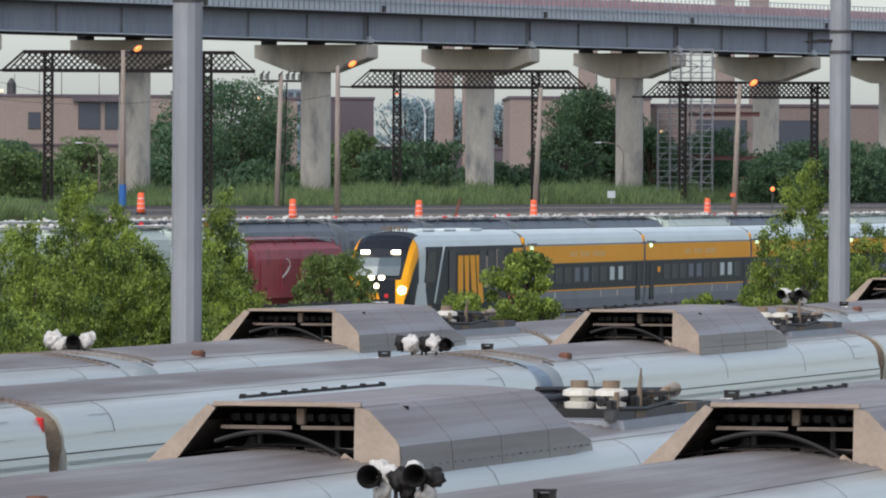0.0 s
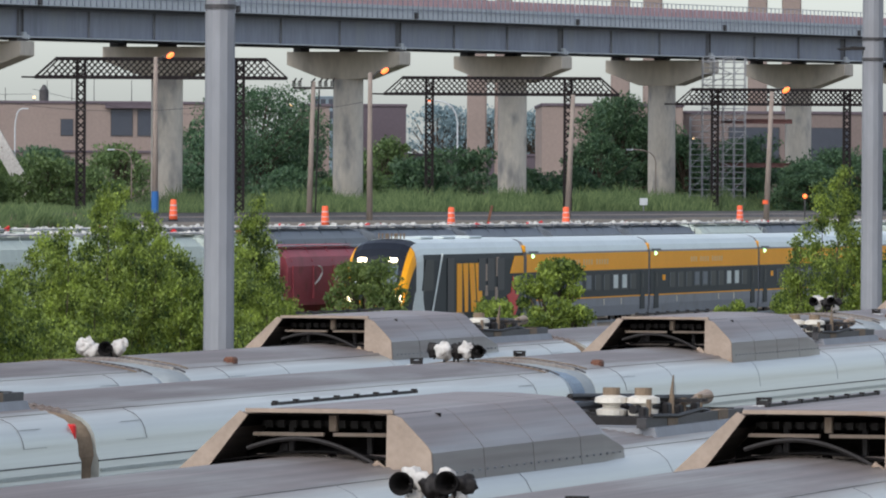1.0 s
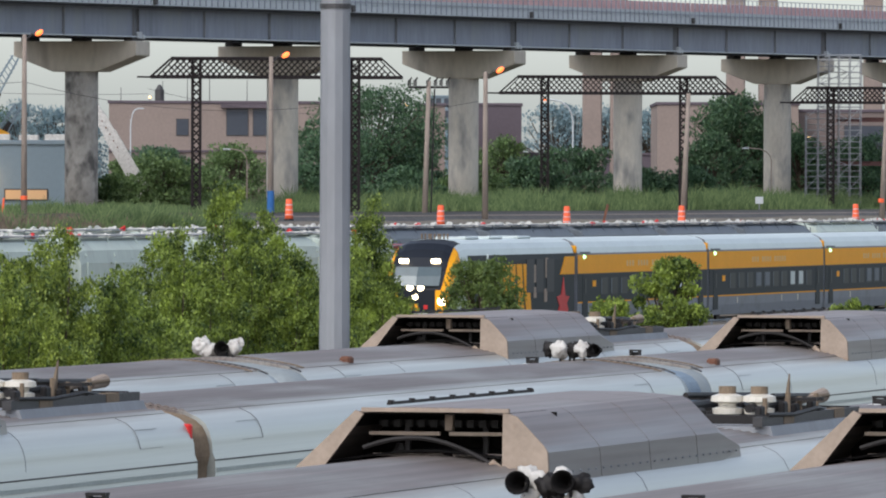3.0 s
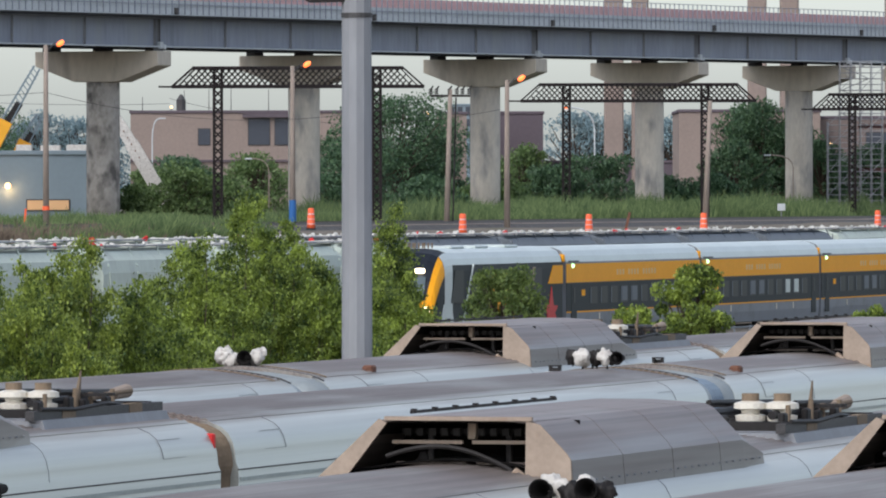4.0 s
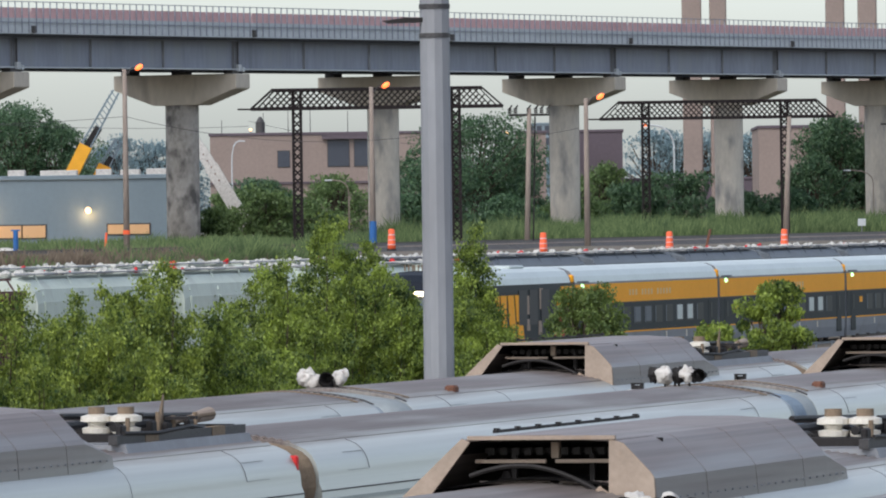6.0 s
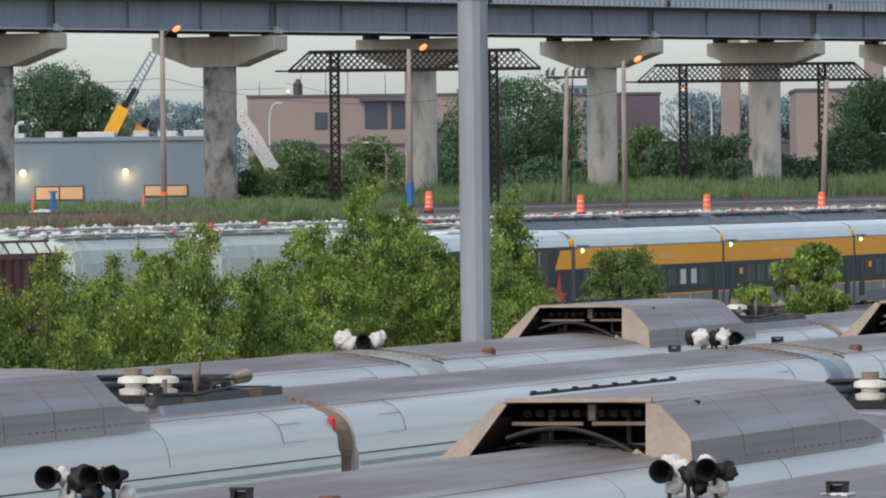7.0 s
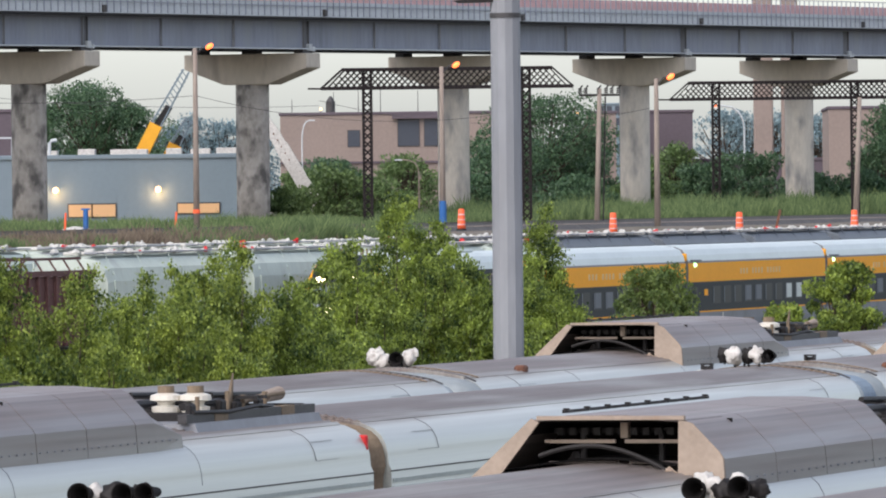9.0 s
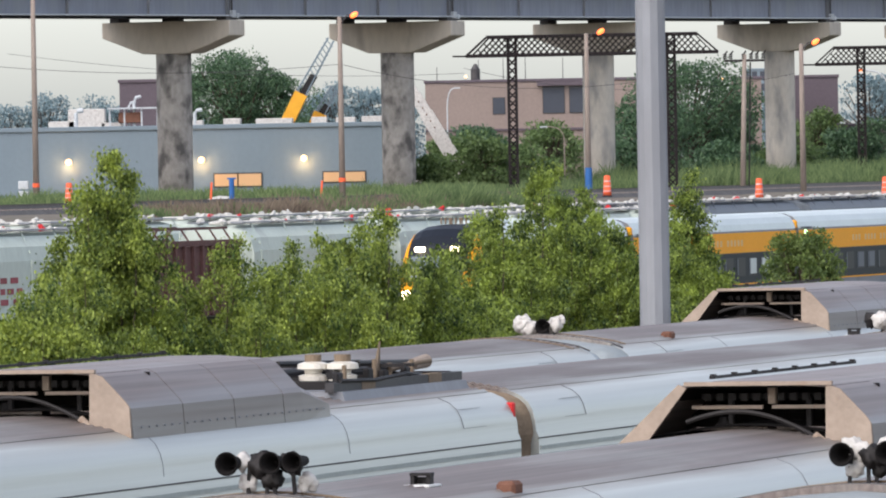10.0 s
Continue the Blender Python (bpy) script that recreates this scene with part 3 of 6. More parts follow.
def shell(car, length, cab):
    """Body shell, roof panel, gutters, window band and cab front of a car, from y 0 to its length."""
    side = [(1.5, 0.75), (1.52, 1.0), (1.52, 2.99)]
    half = side + ARC + [(0.9, 3.61), (0.5, 3.665), (0.0, 3.70)]
    prof = half + [(-x, z) for x, z in half[-2::-1]]
    bm = bmesh.new()
    y0 = 0.55 if cab else 0.0
    rings = [[(x, y, z) for x, z in prof] for y in (y0, length)]
    loft(bm, rings)
    if cab:
        nose = bmesh.new()
        loft(nose, [[(x * k, y, 0.9 + (z - 0.9) * q) for x, z in prof] for k, y, q in ((0.90, 0.0, 0.93), (0.95, 0.06, 0.965), (0.985, 0.22, 0.99), (0.997, 0.545, 0.998))])
        part("cab_front", nose, "cabshade", car, "rounded cab front with its shade in the blue-grey colour", True).data.set_sharp_from_angle(angle=radians(40))
    part("body_shell", bm, "roof", car, "silver stainless body shell dusty on top", True).data.set_sharp_from_angle(angle=radians(32))
    # ribbed roof panel
    bm = bmesh.new()
    line = []
    n = 22
    for i in range(n * 2 + 1):
        x = 1.12 - 2.24 * i / (n * 2)
        line.append((x, crown_z(x) + (0.03 if i % 2 else 0.006)))
    solid_strip(bm, line, y0 + 0.02, length - 0.05, -0.03)
    bmesh.ops.recalc_face_normals(bm, faces=bm.faces[:])
    part("roof_panel", bm, "roof", car, "dusty grey-brown ribbed roof panel")
    for sx in (1, -1):
        bm = bmesh.new()
        prism(bm, [(sx * 1.5, 2.965), (sx * 1.532, 2.975), (sx * 1.532, 2.987), (sx * 1.5, 2.995)], y0 + 0.1, length)
        part("gutter", bm, "frame", car)
        bm = bmesh.new()
        for z in (2.86, 2.76, 2.66):
            box(bm, (sx * 1.525, (y0 + length) / 2, z), (0.02, length - y0 - 0.1, 0.05))
        part("fluting", bm, "silver", car)
        bm = bmesh.new()
        box(bm, (sx * 1.525, length / 2, 2.2), (0.03, length - 3, 0.8))
        part("window_band", bm, "vglass", car, "dark window band")
    # hatch lines pressed into the curved roof edge
    for y in (2.6, length - 2.2):
        for sx in (1, -1):
            bm = bmesh.new()
            pts = [(sx * (x + 0.004), y, z + 0.004) for x, z in ARC[1:]]
            tube(bm, pts, 0.005, 5)
            tube(bm, [(sx * 1.394, y, 3.427), (sx * 1.394, y + 0.9, 3.427)], 0.003, 5)
            tube(bm, [(sx * 1.478, y, 3.203), (sx * 1.478, y + 0.9, 3.203)], 0.003, 5)
            part("hatch_seam", bm, "pole", car)
    # seams round the shell
    for y in np.arange(6.0, length - 3, 6.4):
        bm = bmesh.new()
        tube(bm, [(x + 0.001, y, z + 0.001) for x, z in ARC], 0.005, 5)
        part("seam", bm, "pole", car)
    if cab:
        bm = bmesh.new()
        tube(bm, [(x, y0 + 0.02, crown_z(x) + 0.03) for x in np.linspace(-1.3, 1.3, 17)], 0.014, 6)
        part("roof_edge_strip", bm, "frame", car, "dark roof edge strip")
        bm = bmesh.new()
        solid_strip(bm, [(x, crown_z(x) + 0.034) for x in np.linspace(1.13, -1.13, 15)], y0 - 0.015, y0 + 0.02, -0.06)
        bmesh.ops.recalc_face_normals(bm, faces=bm.faces[:])
        part("roof_end_fascia", bm, "roof", car)
        bm = bmesh.new()
        tube(bm, [(x, y0 + 0.5, crown_z(x) + 0.034) for x in np.linspace(-1.2, 1.2, 17)], 0.012, 6)
        part("roof_seam_cover", bm, "bellows", car, "beige seam cover strip")
        bm = bmesh.new()
        pr = [(0.36 * math.copysign(abs(math.cos(a)) ** 0.5, math.cos(a)), 3.35 + 0.135 * math.copysign(abs(math.sin(a)) ** 0.5, math.sin(a))) for a in np.linspace(0, math.tau, 28, endpoint=False)]
        prism(bm, pr, -0.09, 0.12)
        lamp = part("headlamp_housing", bm, "dark", car, "black rounded twin headlamp housing")
        for x in (-0.18, 0.18):
            bm = bmesh.new()
            rod(bm, (x, -0.11, 3.35), (x, -0.085, 3.35), 0.09, 0.11, 18)
            part("headlamp", bm, "lens", lamp, "unlit glass headlamp")
        bm = bmesh.new()
        box(bm, (0, -0.02, 2.3), (2.3, 0.06, 0.95), bevel=0.02)
        part("windscreen", bm, "vglass", car)
        for x in (-0.75, -0.46, 0.46, 0.75):
            bm = bmesh.new()
            box(bm, (x, 0.0, 3.1), (0.012, 0.02, 0.6))
            part("seam", bm, "vmid", car)


HORNS = {
    # bells: x, height, mouth radius, way it points; lumps: x, y, height, radius, wrapping or dark cover
    "pair": ([(-0.33, 0.3, 0.17, -1), (0.33, 0.32, 0.17, -1)],
             [(-0.3, 0.2, 0.36, 0.16, 1), (-0.12, 0.15, 0.3, 0.14, 1), (0.05, 0.0, 0.25, 0.17, 0), (0.2, 0.2, 0.34, 0.15, 1), (0.5, 0.1, 0.3, 0.15, 0), (-0.22, 0.1, 0.08, 0.13, 1), (0.42, 0.12, 0.08, 0.15, 1), (0.12, 0.1, 0.1, 0.14, 0)]),
    "triple": ([(-0.5, 0.32, 0.17, -1), (0.14, 0.33, 0.16, -1), (0.46, 0.34, 0.15, -1)],
               [(-0.42, 0.2, 0.33, 0.12, 1), (-0.12, 0.1, 0.28, 0.19, 0), (0.3, 0.15, 0.3, 0.16, 0), (-0.32, 0.1, 0.03, 0.13, 1), (0.55, 0.15, 0.05, 0.14, 1), (0.08, 0.05, 0.1, 0.15, 0)]),
    "single": ([(0.16, 0.28, 0.19, -1)],
               [(-0.52, 0.1, 0.3, 0.22, 1), (-0.3, 0.1, 0.22, 0.22, 1), (-0.42, 0.1, 0.42, 0.14, 1), (0.02, 0.1, 0.24, 0.18, 0), (0.4, 0.15, 0.3, 0.2, 1), (0.5, 0.2, 0.42, 0.13, 1), (0.12, 0.0, 0.08, 0.14, 0)]),
    "rear": ([(0.72, 0.33, 0.18, -1)],
             [(-0.55, 0.0, 0.34, 0.2, 0), (-0.26, -0.1, 0.34, 0.23, 1), (0.12, 0.0, 0.36, 0.21, 0), (0.34, -0.1, 0.36, 0.2, 1), (0.52, 0.0, 0.33, 0.2, 0)]),
}


def horns(car, y, x=0.0, turn=0.0, kind_of="pair"):
    """A cluster of air horns, part bagged in white wrapping, on the roof."""
    z = crown_z(x) + (0.09 if kind_of in ("pair", "triple") else 0.0)
    h = new("horn_cluster")
    h.parent = car
    h.matrix_basis = pose(x, y, z, 0, 0, turn) @ Matrix.Scale(0.58, 4)
    bells, lumps = HORNS[kind_of]
    for dx, dz, r, aim in bells:
        bm = bmesh.new()
        rings = []
        for yy, k in ((0.3, 0.45), (-0.05, 0.66), (-0.2, 0.86), (-0.27, 1.0), (-0.29, 1.0), (-0.29, 0.86), (-0.05, 0.5), (0.1, 0.3)):
            rings.append([(dx + math.cos(i * math.tau / 22) * r * k, -aim * yy, dz + math.sin(i * math.tau / 22) * r * k) for i in range(22)])
        loft(bm, rings)
        part("horn_bell", bm, "soot", h, "open black horn bell", True)
    for cx, cy, cz, r, white in lumps:
        bm = bmesh.new()
        bmesh.ops.create_icosphere(bm, subdivisions=3, radius=r)
        for v in bm.verts:
            v.co = v.co * (1 + 0.55 * noise.noise(v.co * 9 + Vector((cx * 20, y, 0))) + 0.3 * noise.noise(v.co * 24 + Vector((0, cx, y))))
            v.co.y *= 0.8
            v.co += Vector((cx, cy, cz))
        if white:
            part("plastic_wrap", bm, "plainwhite", h, "crumpled white plastic wrapping", True)
        else:
            part("valve_cover", bm, "dark", h, "lumpy black valve cover", True)
    for dx in (-0.3, -0.02, 0.1, 0.4):
        bm = bmesh.new()
        beam(bm, (dx, 0.05, -0.18), (dx * 0.9, 0.05, 0.28), 0.05)
        part("bracket_leg", bm, "dark", h)


def pantograph(car, y):
    """A folded pantograph on its insulators over a dark base frame, centred on y."""
    g = new("pantograph")
    g.parent = car
    g.matrix_basis = pose(0, y, 3.71)
    bm = bmesh.new()
    prism(bm, [(-1.02, -0.3), (1.02, -0.3), (0.9, 0.03), (-0.9, 0.03)], -2.4, 2.45)
    part("base_plinth", bm, "pole", g, "dull grey sheet plinth")
    for x in (-0.78, 0.78):
        bm = bmesh.new()
        beam(bm, (x, -2.5, 0.08), (x, 2.5, 0.08), 0.11, 0.11)
        part("base_rail", bm, "frame", g)
        for yy in (-1.2, 1.4):
            bm = bmesh.new()
            box(bm, (x, yy, 0.08), (0.125, 0.5, 0.125))
            part("rail_sleeve", bm, "bellows", g, "dusty tan rail sleeve")
    for yy in (-2.2, -0.9, 0.6, 2.1):
        bm = bmesh.new()
        beam(bm, (-0.8, yy, 0.1), (0.8, yy, 0.1), 0.1, 0.1)
        part("cross_beam", bm, "dark", g)
    for x, yy in ((0.08, -1.0), (0.45, -1.0)):
        bm = bmesh.new()
        k = 0.84
        lathe(bm, (x, yy, 0.1), [(0.0, 0.1 * k), (0.03, 0.2 * k), (0.09, 0.21 * k), (0.11, 0.12 * k), (0.15, 0.13 * k), (0.17, 0.23 * k), (0.23, 0.22 * k), (0.26, 0.1 * k)])
        part("insulator", bm, "cream", g, "cream ribbed porcelain insulator", False)
        bm = bmesh.new()
        rod(bm, (x, yy, 0.355), (x, yy, 0.44), 0.1, 0.1, 16)
        part("insulator_cap", bm, "bellows", g)
    for x, yy, w, d, hh in ((-0.3, -1.5, 0.4, 0.5, 0.1), (0.3, 0.3, 0.3, 0.5, 0.1), (-0.3, 0.8, 0.4, 0.4, 0.12), (0.3, 1.1, 0.2, 0.4, 0.08)):
        bm = bmesh.new()
        box(bm, (x, yy, 0.1 + hh / 2), (w, d, hh), bevel=0.03)
        part("drive_box", bm, "dark", g)
    for x in (-0.42, 0.42):
        bm = bmesh.new()
        tube(bm, [(x, -1.4, 0.2), (x * 0.8, 2.2, 0.24)], 0.05)
        tube(bm, [(x * 0.9, 2.2, 0.26), (x * 1.2, -0.6, 0.32)], 0.035)
        part("folded_arm", bm, "dark", g)
    for x, rr in ((0.36, 0.03), (0.5, 0.028)):
        bm = bmesh.new()
        tube(bm, [(x, 0.3, 0.17), (x, 1.2, 0.25), (x + 0.02, 2.2, 0.27)], rr, 8)
        part("balance_rod", bm, "bellows", g, "rust-tan balance rod")
    for yy, hh in ((-1.7, 0.2), (-0.55, 0.24), (0.05, 0.18), (0.9, 0.2)):
        bm = bmesh.new()
        box(bm, (0.62, yy, 0.12 + hh * 0.3), (0.08, 0.2, hh * 0.6), bevel=0.02)
        part("frame_bracket", bm, "dark", g)
        bm = bmesh.new()
        rod(bm, (0.62, yy + 0.25, 0.12), (0.62, yy + 0.25, 0.12 + hh), 0.03, 0.03, 8)
        part("frame_pin", bm, "bellows", g)
    bm = bmesh.new()
    tube(bm, [(0.85, -2.3, 0.16), (0.85, -1.0, 0.13), (0.8, 0.4, 0.17), (0.7, 1.3, 0.13)], 0.025, 6)
    part("cable", bm, "dark", g)
    bm = bmesh.new()
    beam(bm, (-0.85, 0.2, 0.27), (0.85, 0.2, 0.27), 0.08, 0.04)
    beam(bm, (-0.85, 0.5, 0.27), (0.85, 0.5, 0.27), 0.08, 0.04)
    part("collector_head", bm, "dark", g)
    bm = bmesh.new()
    loft(bm, [[(0.5, -0.12, 0.1), (0.55, -0.06, 0.1), (0.55, 0.12, 0.1)], [(0.5, 0.1, 0.35), (0.53, 0.12, 0.35), (0.53, 0.2, 0.35)], [(0.5, 0.26, 0.56), (0.51, 0.27, 0.56), (0.51, 0.29, 0.56)]])
    part("horn_tip", bm, "bellows", g, "upright rusty collector horn")
    bm = bmesh.new()
    rod(bm, (0.45, 1.7, 0.24), (0.45, 2.25, 0.27), 0.07, 0.085, 14)
    tube(bm, [(0.3, 0.4, 0.18), (0.45, 1.75, 0.25)], 0.045)
    part("spring_drum", bm, "tan", g, "tan spring drum")


def hood(car, y0, length, lift=0.0):
    """The raised equipment hood with its open front bay, y0 at its front."""
    h = new("equipment_hood")
    h.parent = car
    h.matrix_basis = pose(0, y0, 3.55 + lift)
    prof = [(1.32, -0.12 - lift), (1.29, 0.24), (1.25, 0.30), (0.98, 0.58), (0.88, 0.63), (0.3, 0.67), (-0.3, 0.67), (-0.64, 0.63), (-1.34, -0.08)]
    # roof skin of the closed part, in four sheets
    n = 4
    for k in range(n):
        bm = bmesh.new()
        a, b = length * k / n + (0.012 if k else 0), length * (k + 1) / n - 0.012
        end = [(x, z) for x, z in prof]
        if k == n - 1:
            loft(bm, [[(x, a, z) for x, z in prof], [(x, b - 1.0, z) for x, z in prof], [(x * 0.99, b, z if z < 0 else z * 0.3) for x, z in prof]])
        else:
            if k == 0:
                solid_strip(bm, prof, 1.5, b, -0.03)
            else:
                prism(bm, prof, a, b)
        part("hood_sheet", bm, "hood", h, "grimy grey-brown sheet cover")
    # open front bay: the top plate and the wings
    bm = bmesh.new()
    solid_strip(bm, prof, 0.03, 1.5, -0.03)
    part("bay_skin", bm, "hood", h)
    bm = bmesh.new()
    loft(bm, [[(1.31, y, -0.1 - lift), (1.29, y, 0.25), (1.25, y, 0.31), (0.98, y, 0.59), (0.84, y, 0.63), (0.83, y, -0.02 - lift)] for y in (-0.02, 0.02)])
    part("end_panel", bm, "tan", h, "rust-tan end panel")
    bm = bmesh.new()
    loft(bm, [[(-1.42, y, -0.5), (-1.5, y, -0.14), (-0.66, y, 0.64), (-0.58, y, 0.6), (-1.14, y, -0.12), (-1.14, y, -0.3)] for y in (-0.02, 0.02)])
    part("end_panel", bm, "tan", h, "rust-tan slanted end panel")
    bm = bmesh.new()
    box(bm, (0.15, 0.0, 0.645), (1.5, 0.06, 0.04))
    part("bay_lintel", bm, "tan", h, "rust-tan lintel")
    # back, lining and floor plates coloured as the bay's shade, and what sits inside
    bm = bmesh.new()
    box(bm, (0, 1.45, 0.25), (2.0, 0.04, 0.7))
    part("bay_shade_back", bm, "soot", h)
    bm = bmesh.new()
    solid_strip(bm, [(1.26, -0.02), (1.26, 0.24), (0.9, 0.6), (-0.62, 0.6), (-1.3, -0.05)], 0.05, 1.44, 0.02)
    part("bay_shade_lining", bm, "soot", h, "near-black sheet added as the bay's shade")
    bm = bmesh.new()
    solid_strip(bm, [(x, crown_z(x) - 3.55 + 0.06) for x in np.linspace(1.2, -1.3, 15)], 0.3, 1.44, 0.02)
    part("bay_shade_floor", bm, "soot", h, "near-black sheet laid as shade over the bay floor")
    for z, yy, hh, look_of in ((0.405, 0.35, 0.035, "tan"), (0.19, 0.5, 0.03, "hood"), (0.5, 0.7, 0.05, "dark")):
        for x0, x1 in ((-0.62, 0.1), (0.2, 0.8)):
            bm = bmesh.new()
            box(bm, ((x0 + x1) / 2, yy, z), (x1 - x0, 0.05, hh))
            part("bay_bar", bm, look_of, h, "dusty bar across the bay")
    for x0 in (-0.28, 0.52):
        bm = bmesh.new()
        box(bm, (x0, 0.55, 0.25), (0.06, 0.06, 0.5), bevel=0.01)
        part("bay_strut", bm, "dark", h)
    bm = bmesh.new()
    lathe(bm, (-0.36, 0.6, 0.08), [(0, 0.11), (0.12, 0.12), (0.16, 0.08), (0.22, 0.05)], 12)
    part("contactor", bm, "dark", h)
    bm = bmesh.new()
    for i in range(11):
        box(bm, (-0.5 + i * 0.125, 0.5, 0.5), (0.07, 0.05, 0.07))
    part("resistor_teeth", bm, "dark", h, "row of dull resistor grids")
    bm = bmesh.new()
    box(bm, (0.16, 0.5, 0.53), (0.08, 0.1, 0.2), bevel=0.01)
    part("bay_post", bm, "tan", h, "rust-tan post")
    bm = bmesh.new()
    pts = [(-0.6 + 1.38 * t, 0.05, 0.2 + 0.19 * math.sin(math.pi * (0.12 + 0.88 * t)) - 0.12 * t * t) for t in np.linspace(0, 1, 14)]
    tube(bm, pts, 0.024)
    part("cable", bm, "dark", h, "sagging black cable")
    bm = bmesh.new()
    rod(bm, (0.7, 0.05, 0.14), (0.8, 0.05, 0.05), 0.04, 0.05, 10)
    part("cable_gland", bm, "tan", h)
    # toothed strip on the far top edge
    bm = bmesh.new()
    box(bm, (-0.5, 3.4, 0.69), (0.03, 5.6, 0.03))
    for i in range(8):
        box(bm, (-0.5, 0.7 + i * 0.77, 0.70), (0.05, 0.07, 0.045))
    part("cable_tray", bm, "dark", h, "black clipped cable tray")
    # bolts along the near foot
    bm = bmesh.new()
    rod(bm, (1.3, 0.3, 0.03), (1.325, 0.3, 0.03), 0.014, 0.01, 6)
    bolt = part("bolt", bm, "pole", h)
    for i in range(1, 26):
        share(bolt, h, pose(0, i * (length - 0.6) / 25, 0))


def aerial(car, x, y):
    bm = bmesh.new()
    z = crown_z(x)
    box(bm, (x, y, z + 0.015), (0.24, 0.34, 0.03), bevel=0.01)
    a = part("aerial_base", bm, "white", car)
    bm = bmesh.new()
    box(bm, (x - 0.07, y, z + 0.07), (0.035, 0.1, 0.1)), box(bm, (x + 0.07, y, z + 0.07), (0.035, 0.1, 0.1)), box(bm, (x, y, z + 0.115), (0.18, 0.12, 0.025)), box(bm, (x, y + 0.04, z + 0.055), (0.13, 0.03, 0.07))
    part("aerial", bm, "dark", a, "small black roof aerial")


def motor_car(s, p, z, hood_at, length=25.4, horn="pair", hood_length=7.2, vent=3.0, aerial_at=(0.6, 3.6), pan=2.7, lift=0.0):
    car = thing("electric_motor_car", yard(s, p, z), "silver electric train car with dusty roof hood and pantograph", "train car", "parked electric train cars")
    shell(car, length, True)
    if horn:
        horns(car, 0.95, -0.12 if horn == "single" else 0.0, 0, horn)
    hood(car, hood_at, hood_length, lift)
    pantograph(car, length - pan)
    aerial(car, *aerial_at)
    bm = bmesh.new()
    box(bm, (1.02, vent, crown_z(1.02) + 0.04), (0.17, 0.26, 0.13), bevel=0.03)
    part("vent_box", bm, "rust", car, "small rust-brown roof vent box")
    return car


def trailer_car(s, p, z, horn=False, length=25.4, aerial_at=None):
    """The cab end is the far one."""
    car = thing("electric_trailer_car", yard(s, p, z) @ pose(0, length, 0, 0, 0, 180), "silver electric trailer car with ribbed dusty roof", "train car", "parked electric train cars")
    shell(car, length, True)
    if horn:
        horns(car, 1.6, 0.1, 180, "rear")
    if aerial_at:
        aerial(car, *aerial_at)
    return car


def gangway(s, p, z, length, material, label, red=False):
    half = [(1.36, 0.9), (1.43, 2.9)] + [(x * 0.985, zz - 0.03) for x, zz in ARC] + [(0.6, 3.63), (0.0, 3.68)]
    prof = half + [(-x, zz) for x, zz in half[-2::-1]]
    g = thing("gangway_bellows", yard(s, p, z), label, "train gangway", "gangways between cars")
    bm = bmesh.new()
    rings = []
    n = 14
    for i in range(n + 1):
        k = 1.0 if i % 2 else 0.975
        rings.append([(x * k, length * i / n, 0.9 + (zz - 0.9) * (1.0 if i % 2 else 0.99)) for x, zz in prof])
    loft(bm, rings)
    part("bellows", bm, material, g)
    if red:
        bm = bmesh.new()
        box(bm, (1.36, -0.05, 3.35), (0.2, 0.1, 0.2), bevel=0.02)
        part("marker", bm, "red", g, "red end marker")


motor_car(63.0, 16.75, 0.06, 15.5, 28.6, vent=1.4)
motor_car(61.5, 21.4, 0.06, 15.4, 31.6, "triple", 8.2, 4.3, (0.5, 3.5), 2.55)
gangway(93.15, 21.4, 0.06, 0.7, "bellows", "dusty brown pleated rubber gangway bellows between two cars")
trailer_car(93.9, 21.4, 0.06, aerial_at=(0.0, 21.3))
motor_car(70.3, 31.0, 0.08, 11.9, hood_length=6.8, lift=0.03)
gangway(95.7, 31.0, 0.08, 0.75, "bellows", "dusty brown pleated rubber gangway bellows between two cars", True)
trailer_car(96.45, 31.0, 0.08, True, aerial_at=(0.3, 3.1))
gangway(121.85, 31.0, 0.08, 0.6, "bluegrey", "blue-grey rubber gangway curtain between two cab ends")
motor_car(122.45, 31.0, 0.08, 11.0, horn="", vent=2.5, aerial_at=(-0.4, 3.1), lift=0.04)
gangway(147.85, 31.0, 0.08, 0.75, "bellows", "dusty brown pleated rubber gangway bellows between two cars")
trailer_car(148.6, 31.0, 0.08)
trailer_car(90.7, 35.8, 0.15)
motor_car(116.7, 35.8, 0.15, 12.6, horn="single", vent=4.0, aerial_at=(-0.9, 3.6))
gangway(142.1, 35.8, 0.15, 0.75, "bellows", "dusty brown pleated rubber gangway bellows between two cars")
trailer_car(142.85, 35.8, 0.15)
motor_car(168.9, 35.8, 0.15, 12.6)


# ---- the moving passenger train ----
def ring(hw, top, y, low=0.42):
    half = [(hw * 0.97, low), (hw, low + 0.5), (hw, top - 1.0), (hw * 0.985, top - 0.72), (hw * 0.94, top - 0.45), (hw * 0.82, top - 0.2), (hw * 0.6, top - 0.06), (hw * 0.3, top - 0.01), (0, top)]
    return [(x, y, z) for x, z in half] + [(-x, y, z) for x, z in half[-2::-1]]


def panel(bm, rings, i0, i1, off):
    """A skin laid on the part of the rings from point i0 to i1, lifted by off."""
    rows = []
    for r in rings:
        c = Vector((0, r[0][1], 2.2))
        row = []
        for i in range(i0, i1 + 1):
            p = Vector(r[i])
            d = Vector((p.x - c.x, 0, p.z - c.z)).normalized()
            row.append(tuple(p + d * off + Vector((0, -off * 0.7, 0))))
        rows.append(row)
    loft(bm, rows, closed=False, caps=False)
    bmesh.ops.solidify(bm, geom=bm.faces[:], thickness=0.01)


